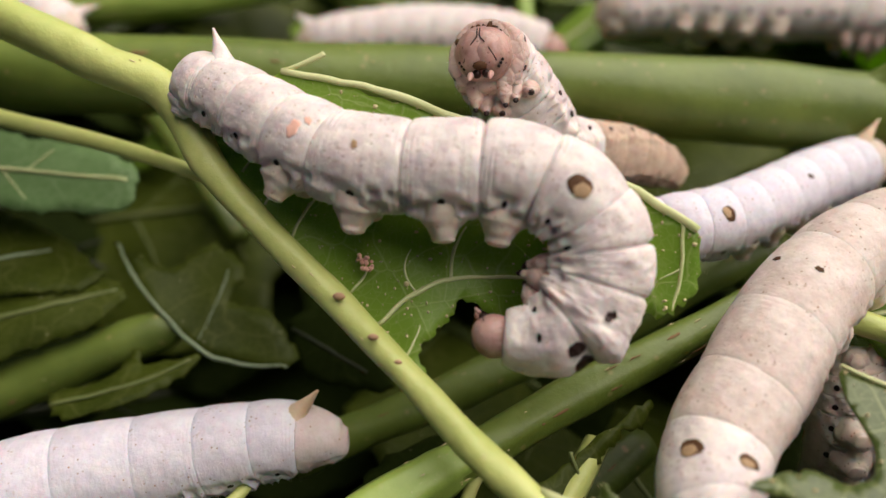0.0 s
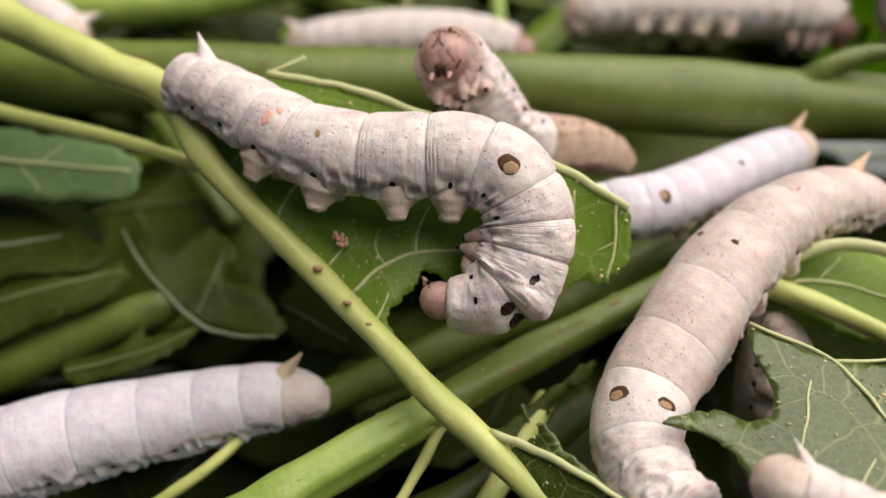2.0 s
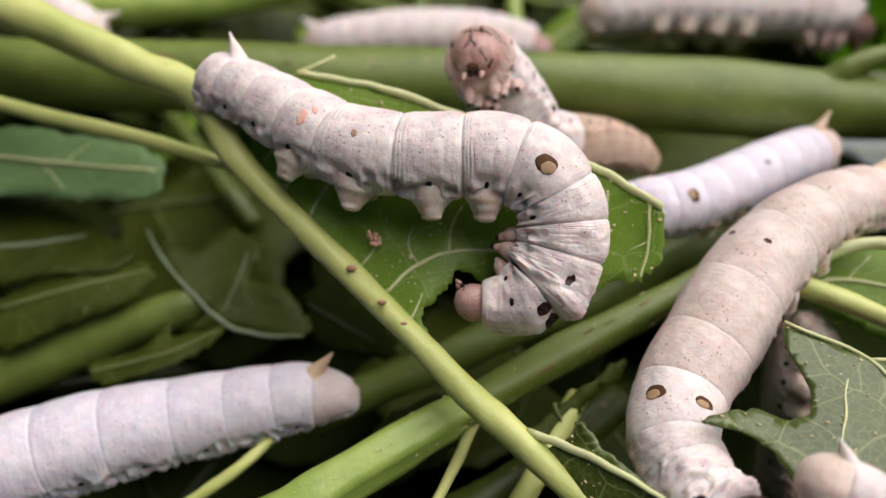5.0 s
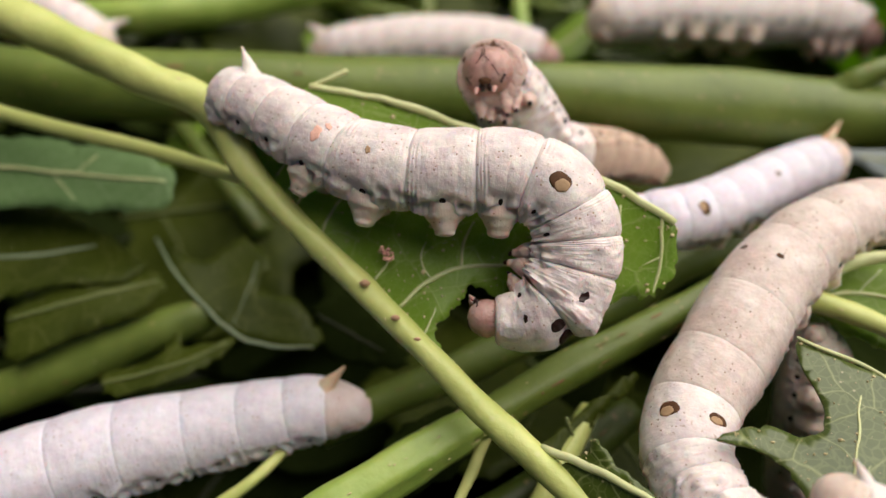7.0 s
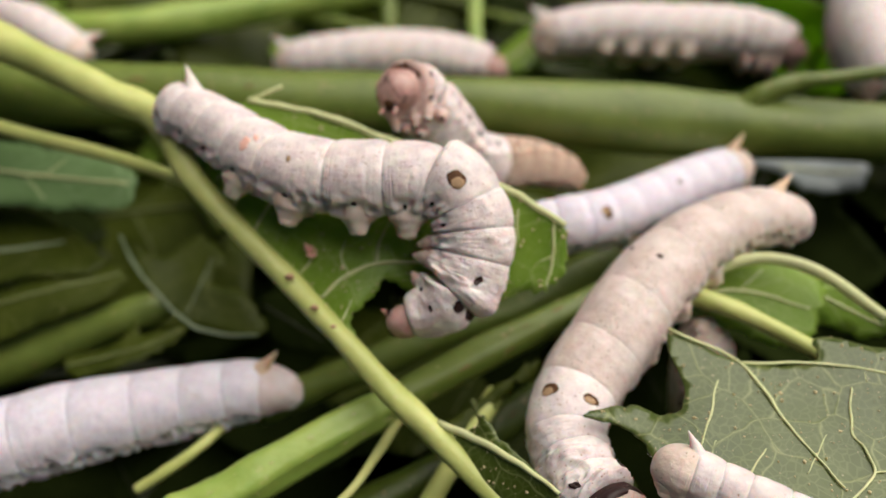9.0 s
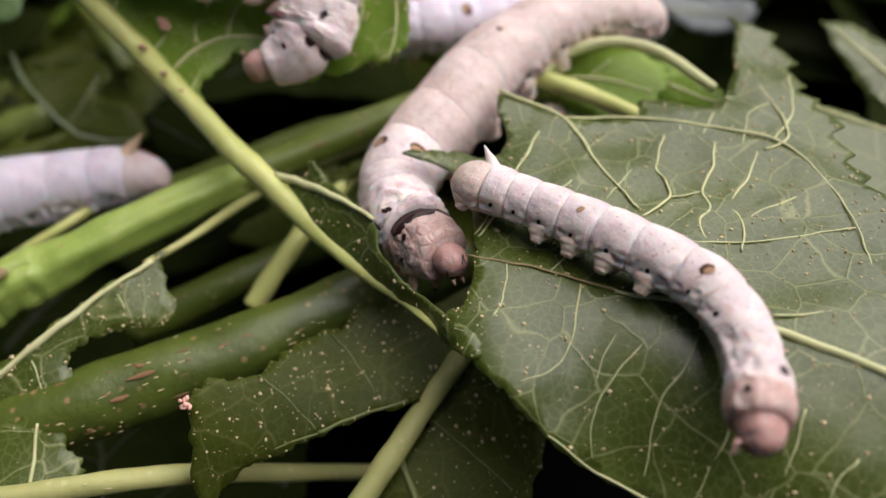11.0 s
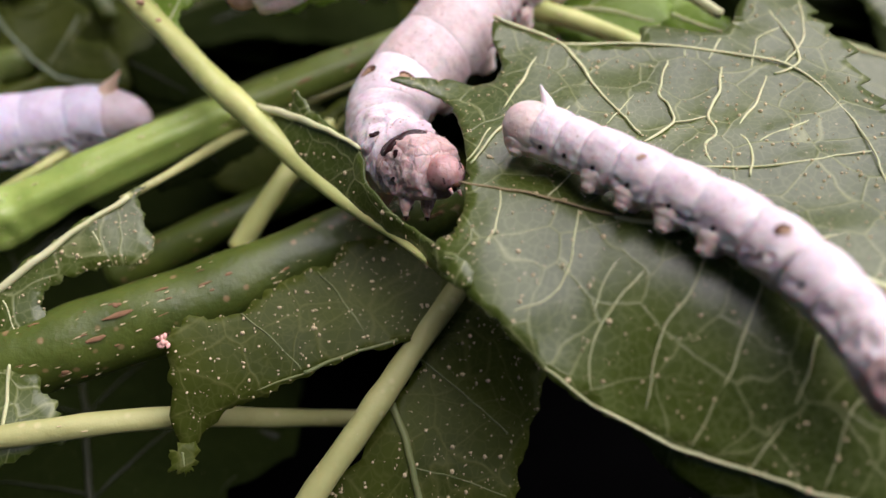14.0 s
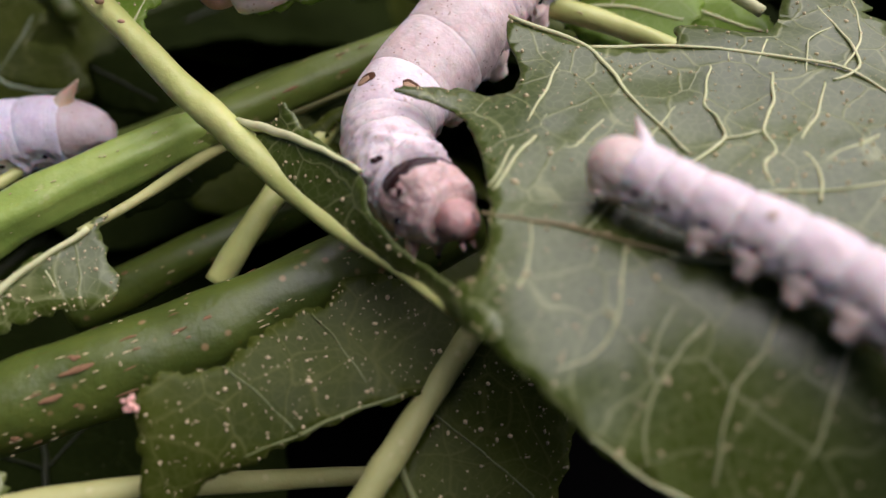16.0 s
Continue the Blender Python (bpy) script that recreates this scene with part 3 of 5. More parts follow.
        if i == 1 and horn:
            hp, _, hb, ht = rest.frame_at(s0, side0, side1)
            a0 = hp[:3] + hb * hp[3] * 0.82
            tip = a0 + hb * r * 0.72 * horn - ht * r * 0.62 * horn
            v, f = tube([(*(a0 - hb * r * 0.12), r * 0.44), (*(a0 * 0.75 + tip * 0.25), r * 0.24), (*(a0 * 0.4 + tip * 0.6), r * 0.12), (*tip, r * 0.03)], 12, 4, 0.06, 0, 5)
            local("horn", v, f, HORN if mat != SKIN or rear else mat, "small fleshy tail horn")
        if scar and i == 11:
            torn = 1.5 if crumple > 0.1 else 0.5
            for a, wide in ((np.pi / 2, 0.85), (np.pi / 2 - 0.75, 0.40), (np.pi / 2 + 0.75, 0.40)):
                patch("collar_cavity", s0 + (s1 - s0) * 0.15 * torn ** 0.5, a, (s1 - s0) * 0.17 * torn, r * wide * torn, SCAR, "dark red-brown opening behind the neck", lift=0.00010, wild=0.35)
            for a in (0.35, np.pi - 0.35):
                patch("neck_mark", mid_s, a, 0.00035, 0.0004, SCAR, "dark neck spot")
    # head
    s = ends[-1] + head_len * 0.25
    p, lat, back, t = rest.frame_at(s, side0, side1)
    r = rest.at(ends[-1])[0][3]
    hr = max(r * 0.75, 0.0011) * head_size
    m = as_matrix(p[:3] - base, lat, back, t)
    inv = as_matrix(p[:3], lat, back, t).inverted()
    v, f = blob(p[:3], np.array([lat, back, t]), np.array([hr, hr * 0.95, hr * 1.05]), 20, 30)
    v = [x + unit(x - p[:3]) * hr * 0.05 * k for x, k in zip(v, lumps((np.array(v) - p[:3]) / hr * 2.2, seed))]
    head = piece("head", [inv @ Vector(x) for x in v], f, HEAD, root, "pinkish-brown rounded head")
    head.matrix_basis = m
    made.append((head, s))
    for sgn in (1, -1):
        c = p[:3] + t * hr * 0.62 - back * hr * 0.80 + lat * sgn * hr * 0.16
        v, f = blob(c, np.array([lat, back, t]), np.array([hr * 0.15, hr * 0.16, hr * 0.2]), 6, 10)
        piece("mandible", [inv @ Vector(x) for x in v], f, SCAR, head, "dark jaw")
        c = p[:3] + unit(t * 0.75 - back * 0.15 + lat * sgn * 0.42) * hr * 0.30
        v, f = blob(c, np.array([lat, back, t]), np.array([hr * 0.70, hr * 0.80, hr * 0.82]), 16, 24)
        v = [x + unit(x - c) * hr * 0.04 * k for x, k in zip(v, lumps((np.array(v) - c) / hr * 3.0, seed + 3))]
        piece("head_lobe", [inv @ Vector(x) for x in v], f, HEAD, head)
        for e in range(3):
            c = p[:3] + unit(t * 0.62 - back * (0.62 - 0.12 * e) + lat * sgn * (0.62 + 0.06 * e)) * hr * 1.02
            v, f = blob(c, np.array([lat, back, t]), np.array([1, 1, 1]) * hr * 0.055, 5, 8)
            piece("eyelet", [inv @ Vector(x) for x in v], f, SPIRACLE, head)
        line = []
        for k in range(7):
            up, side = 0.62 - 1.05 * k / 6, 0.04 + 0.50 * max(0, k - 2) / 4
            d = unit(t * 0.78 + back * up + lat * sgn * side)
            line.append((*(p[:3] + d * hr * (1.085 - 0.02 * k / 6)), hr * 0.022))
        v, f = tube(line, 6, 3, 0.1, 0, seed)
        piece("suture", [inv @ Vector(x) for x in v], f, SCAR, head, "dark seam on the face")
        c = p[:3] + t * hr * 0.80 - back * hr * 0.86 + lat * sgn * hr * 0.34
        v, f = tube([(*c, hr * 0.12), (*(c + t * hr * 0.14 - back * hr * 0.12), hr * 0.09), (*(c + t * hr * 0.24 - back * hr * 0.24), hr * 0.03)], 8, 3, 0.08, 0, seed)
        piece("palp", [inv @ Vector(x) for x in v], f, HEAD, head, "small mouth palp")
    c = p[:3] + t * hr * 0.86 - back * hr * 0.58
    v, f = blob(c, np.array([lat, back, t]), np.array([hr * 0.26, hr * 0.16, hr * 0.16]), 6, 10)
    piece("labrum", [inv @ Vector(x) for x in v], f, CRESCENT, head, "brown upper lip")
    for k in range(13 if crest else 0):
        a = 0.35 + 2.45 * k / 12
        d = np.cos(a) * lat + np.sin(a) * back
        c0 = p[:3] - t * hr * 0.35 + d * hr * 0.95
        c1 = c0 + d * hr * (0.12 + 0.07 * (k % 3)) + t * hr * (0.12 if k % 2 else -0.1)
        v, f = tube([(*c0, hr * 0.20), (*(c0 * 0.5 + c1 * 0.5), hr * 0.16), (*c1, hr * 0.06)], 7, 3, 0.2, 0, k)
        piece("crust", [inv @ Vector(x) for x in v], f, SCAR if k % 3 == 0 else CRESCENT, head, "brown torn skin crust")
    if moves:
        tracks = [(sec, Track(pts, roll), crept) for sec, pts, crept in moves]
        for ob, s in made:
            rows = []
            for sec, tr, crept in tracks:
                p, lat, back, t = tr.frame_at(s + crept, side0, side1)
                rows.append((sec, as_matrix(p[:3] - base, lat, back, t)))
            MOVING.append((ob, rows))
    return root


MOVING = []


def motions():
    for ob, rows in MOVING:
        walk(ob, rows)


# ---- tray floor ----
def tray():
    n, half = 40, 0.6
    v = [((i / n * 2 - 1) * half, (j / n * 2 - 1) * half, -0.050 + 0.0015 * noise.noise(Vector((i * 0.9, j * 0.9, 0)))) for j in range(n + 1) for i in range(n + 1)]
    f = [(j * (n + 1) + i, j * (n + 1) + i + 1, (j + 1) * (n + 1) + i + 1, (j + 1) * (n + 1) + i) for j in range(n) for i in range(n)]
    # the floor's black paints the unlit gaps between branches
    tagged(piece("floor", v, f, FLOOR), "rearing tray coloured near black as the shade under the cut branches", "floor", kind="structure")


tray()

# ---- large branches ----
branch("mulberry_branch", [(-.1427, .1297, .0201, .00635), (-.1019, .1248, .0188, .00621), (-.0721, .1202, .0176, .00588), (-.0345, .1168, .0183, .00539), (.0014, .1152, .0179, .00552), (.0371, .1140, .0163, .00570), (.0704, .1138, .0144, .00539), (.1100, .1135, .0123, .00543)], BRANCH, "thick smooth olive-green mulberry branch lying across the pile", 24, seed=1, pores=70)
branch("side_twig", [(.0477, .1137, .0159, .00214), (.0533, .1139, .0185, .00211), (.0570, .1141, .0213, .00191), (.0618, .1144, .0232, .00155), (.0671, .1139, .0243, .00120), (.0784, .1148, .0254, .00103)], BRANCH, "thin side twig on the olive branch", 12, seed=2, pores=6)
branch("mulberry_shoot", [(-.0793, .1144, .0363, .00339), (-.0650, .1066, .0344, .00293), (-.0528, .1007, .0318, .00255), (-.0444, .0967, .0299, .00228), (-.0365, .0933, .0279, .00232), (-.0307, .0854, .0235, .00175), (-.0235, .0788, .0191, .00157), (-.0164, .0735, .0147, .00154), (-.0093, .0666, .0116, .00149), (-.0028, .0603, .0085, .00156), (.0013, .0570, .0067, .00172)] + [(.0084, .0503, .0039, .00128), (.0144, .0440, .0029, .00090), (.0211, .0373, .0030, .00049), (.0272, .0264, .0069, .00021)], SHOOT, "yellow-green leafy shoot with small pink scars", 18, seed=3, pores=60,
       scars=[(-.0160, .0723, .0165, .00059), (-.0124, .0684, .0147, .00051), (-.0099, .0665, .0132, .00038)])
branch("thin_shoot", [(-.0766, .1061, .0224, .00115), (-.0626, .1011, .0209, .00112), (-.0470, .0964, .0197, .00101), (-.0343, .0916, .0184, .00091), (-.0273, .0887, .0163, .00075)], SHOOT, "thin yellow-green stalk behind the shoot", 10, seed=4, category="stalk")
branch("green_stem", [(-.0489, .0426, -.0123, .00360), (-.0374, .0459, -.0084, .00345), (-.0335, .0484, -.0071, .00340), (-.0300, .0502, -.0060, .00365), (-.0265, .0520, -.0050, .00325), (-.0190, .0559, -.0028, .00288), (-.0075, .0624, -.0001, .00258), (-.0035, .0647, .0006, .00225), (-.0018, .0656, .0008, .00150)], BRIGHT, "bright green ridged stem with a swollen node", 22, ridge=0.10, seed=5, pores=150)
branch("olive_branch", [(-.0090, .0616, -.0008, .00160), (-.0040, .0645, .0002, .00225), (.0085, .0714, .0028, .00240), (.0239, .0790, .0056, .00221), (.0404, .0884, .0079, .00204)], BRANCH, "olive branch running on from the bright stem", 18, ridge=0.05, seed=45, pores=50)
branch("stem_fork", [(-.0285, .0512, -.0040, .00200), (-.0334, .0485, -.0047, .00230), (-.0369, .0468, -.0058, .00225), (-.0419, .0447, -.0075, .00220), (-.0500, .0410, -.0105, .00230)], BRIGHT, "yellow-green side stem leaving the node", 16, ridge=0.08, seed=46, pores=40)
branch("dry_scrap", [(-0.0304, 0.0481, -0.0024, 0.0003), (-0.0313, 0.0473, -0.0024, 0.0007), (-0.0327, 0.0464, -0.0028, 0.0006), (-0.0339, 0.0453, -0.0037, 0.0009), (-0.0356, 0.0440, -0.0044, 0.0004)], VEIN_BROWN, "dry brown curled bud scale on the stem node", 9, steps=8, wob=0.25, ridge=0.3, seed=47, category="bud scale", pores=0)
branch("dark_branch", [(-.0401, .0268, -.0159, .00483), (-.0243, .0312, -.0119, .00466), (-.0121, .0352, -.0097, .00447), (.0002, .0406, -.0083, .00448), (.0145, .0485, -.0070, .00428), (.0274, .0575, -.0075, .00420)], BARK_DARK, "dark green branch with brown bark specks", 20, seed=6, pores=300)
branch("pale_stalk", [(-.0290, .0208, -.0121, .00131), (-.0204, .0219, -.0117, .00131), (-.0118, .0241, -.0124, .00129), (-.0031, .0268, -.0145, .00127), (.0058, .0304, -.0195, .00109), (.0161, .0340, -.0245, .00108)], STALK, "pale yellow-green leaf stalk", 12, seed=7, category="stalk", pores=5)
branch("upright_stalk", [(.0083, .0137, -.0216, .00144), (.0129, .0195, -.0167, .00146), (.0175, .0250, -.0129, .00148), (.0211, .0300, -.0103, .00139), (.0248, .0354, -.0081, .00143), (.0294, .0418, -.0055, .00134)], STALK, "slanting pale green leaf stalk", 12, seed=8, category="stalk", pores=5)
branch("under_twig", [(-.0011, .0512, -.0114, .00150), (.0026, .0552, -.0070, .00150), (.0067, .0609, -.0037, .00153), (.0114, .0685, -.0012, .00143)], SHOOT, "yellow-green twig under the stems", 12, seed=9, category="twig")
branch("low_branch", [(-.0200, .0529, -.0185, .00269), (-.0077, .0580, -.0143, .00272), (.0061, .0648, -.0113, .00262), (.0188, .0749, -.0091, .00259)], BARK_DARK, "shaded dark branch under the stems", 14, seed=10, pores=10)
branch("far_stem", [(-.0812, .0831, -.0185, .00348), (-.0676, .0853, -.0140, .00345), (-.0564, .0882, -.0102, .00328), (-.0450, .0908, -.0068, .00293), (-.0400, .0922, -.0056, .00120)], BRANCH, "shaded olive stem low in the pile", 14, seed=11)
branch("olive_branch", [(-.0241, .0739, -.0123, .00238), (-.0177, .0759, -.0098, .00253), (-.0067, .0793, -.0071, .00256), (.0046, .0846, -.0051, .00271), (.0166, .0899, -.0048, .00288), (.0295, .0972, -.0020, .00298), (.0422, .1031, -.0009, .00271)], BRANCH, "olive stem running under the leaf", 14, seed=13, pores=8)
branch("back_stem", [(-.0846, .1647, .0097, .00385), (-.0642, .1655, .0107, .00385), (-.0413, .1726, .0117, .00371), (-.0107, .1811, .0144, .00356)], BRIGHT, "bright green stem far back in the pile", 14, seed=12)
branch("forked_stalk", [(-.0381, .0587, -.0107, .00077), (-.0339, .0604, -.0085, .00077), (-.0303, .0627, -.0071, .00078), (-.0277, .0658, -.0065, .00072), (-.0263, .0695, -.0066, .00059)], SHOOT, "thin curved yellow-green stalk low in the pile", 10, seed=14, category="stalk")
branch("upright_twig", [(-.0113, .1912, .0111, .00215), (-.0103, .1805, .0055, .00209), (-.0092, .1717, .0024, .00191)], BRANCH, "blurred upright twig behind the branch", 10, seed=15, category="twig")
branch("upright_twig", [(.0109, .1811, .0144, .00178), (.0105, .1709, .0079, .00174), (.0117, .1626, .0037, .00158)], BRIGHT, "blurred upright twig behind the branch", 10, seed=16, category="twig")
branch("arched_stalk", [(.0379, .0756, .0112, .00084), (.0424, .0786, .0133, .00085), (.0481, .0787, .0149, .00084), (.0541, .0752, .0153, .00082), (.0606, .0685, .0135, .00071)], VEIN, "arched cream leaf stalk", 10, seed=17, category="stalk")
branch("leaf_stalk", [(.0374, .0764, .0106, .00136), (.0438, .0733, .0100, .00133), (.0504, .0679, .0097, .00113), (.0556, .0644, .0085, .00095)], SHOOT, "yellowish leaf stalk behind the large leaf", 10, seed=18, category="stalk")

# ---- leaf under the curled worm ----
leaf("mulberry_leaf", [(-.0349, .0924, .0276), (-.0251, .0807, .0199), (-.0164, .0735, .0144), (-.0094, .0665, .0107), (-.0053, .0627, .0091), (-.0072, .0654, .0109), (-.0077, .0683, .0130), (-.0055, .0707, .0144), (-.0036, .0729, .0156), (.0011, .0724, .0134), (.0064, .0716, .0123), (.0133, .0715, .0146), (.0168, .0714, .0153), (.0194, .0726, .0171), (.0196, .0761, .0221), (.0120, .0803, .0250), (.0038, .0851, .0264), (-.0059, .0888, .0279), (-.0160, .0924, .0292), (-.0226, .0942, .0299), (-.0277, .0933, .0287)],
     [[(-.0237, .0944, .0302, .00050), (-.0131, .0918, .0293, .00057), (-.0045, .0882, .0279, .00063), (.0045, .0845, .0264, .00061), (.0120, .0803, .0250, .00060), (.0196, .0761, .0221, .00052)],
      [(.0182, .0766, .0225, .00033), (.0181, .0740, .0190, .00033), (.0172, .0714, .0153, .00026)], [(-.0121, .0707, .0144, .00039), (-.0089, .0727, .0162, .00040), (-.0049, .0742, .0173, .00040), (.0011, .0748, .0173, .00033), (.0078, .0749, .0174, .00027)],
      [(-.0049, .0742, .0173, .00033), (-.0046, .0766, .0195, .00027), (-.0033, .0784, .0211, .00020)], [(-.0215, .0790, .0186, .00034), (-.0197, .0820, .0207, .00028), (-.0171, .0841, .0218, .00021)], [(-.0272, .0850, .0229, .00028), (-.0254, .0873, .0244, .00021), (-.0223, .0889, .0255, .00021)],
      [(-.0190, .0957, .0318, .00050), (-.0212, .0950, .0309, .00043), (-.0237, .0944, .0302, .00036)],
      [(-.0308, .0886, .0252, .00028), (-.0288, .0900, .0261, .00021), (-.0267, .0904, .0267, .00014)], [(-.0245, .0820, .0207, .00028), (-.0229, .0841, .0226, .00021), (-.0206, .0856, .0238, .00014)], [(-.0150, .0741, .0155, .00027), (-.0134, .0757, .0176, .00020), (-.0131, .0776, .0192, .00014)], [(-.0094, .0677, .0123, .00026), (-.0081, .0697, .0140, .00020), (-.0078, .0709, .0147, .00013)], [(-.0082, .0728, .0163, .00020), (-.0096, .0749, .0182, .00020), (-.0090, .0766, .0195, .00013)], [(.0136, .0782, .0232, .00026), (.0133, .0753, .0196, .00026), (.0123, .0735, .0168, .00020)], [(.0181, .0740, .0190, .00020), (.0156, .0735, .0177, .00013), (.0133, .0725, .0159, .00013)]],
     BLADE, "fresh green mulberry leaf half eaten along its edge", seed=21, cell=0.001, vein=0.62, crumbs=650)
# ---- large leaf in front ----
leaf("mulberry_leaf", [(.0034, .0552, .0056), (.0061, .0544, .0070), (.0078, .0545, .0086), (.0085, .0548, .0104), (.0103, .0529, .0091), (.0136, .0492, .0087), (.0168, .0453, .0088), (.0177, .0416, .0070), (.0206, .0375, .0062), (.0240, .0340, .0061), (.0271, .0290, .0084), (.0287, .0271, .0080), (.0272, .0261, .0071), (.0226, .0355, .0037), (.0186, .0396, .0033), (.0144, .0438, .0035), (.0086, .0496, .0047)],
     [[(.0035, .0562, .0072, .00062), (.0101, .0514, .0082, .00053), (.0167, .0451, .0090, .00031)], [(.0271, .0279, .0085, .00021), (.0249, .0329, .0055, .00017), (.0225, .0354, .0054, .00018)]], UNDER, "folded green flap of the large leaf along the shoot", seed=20, cell=0.0009, rough=0.0001, quilt=0.0002, crumbs=90)
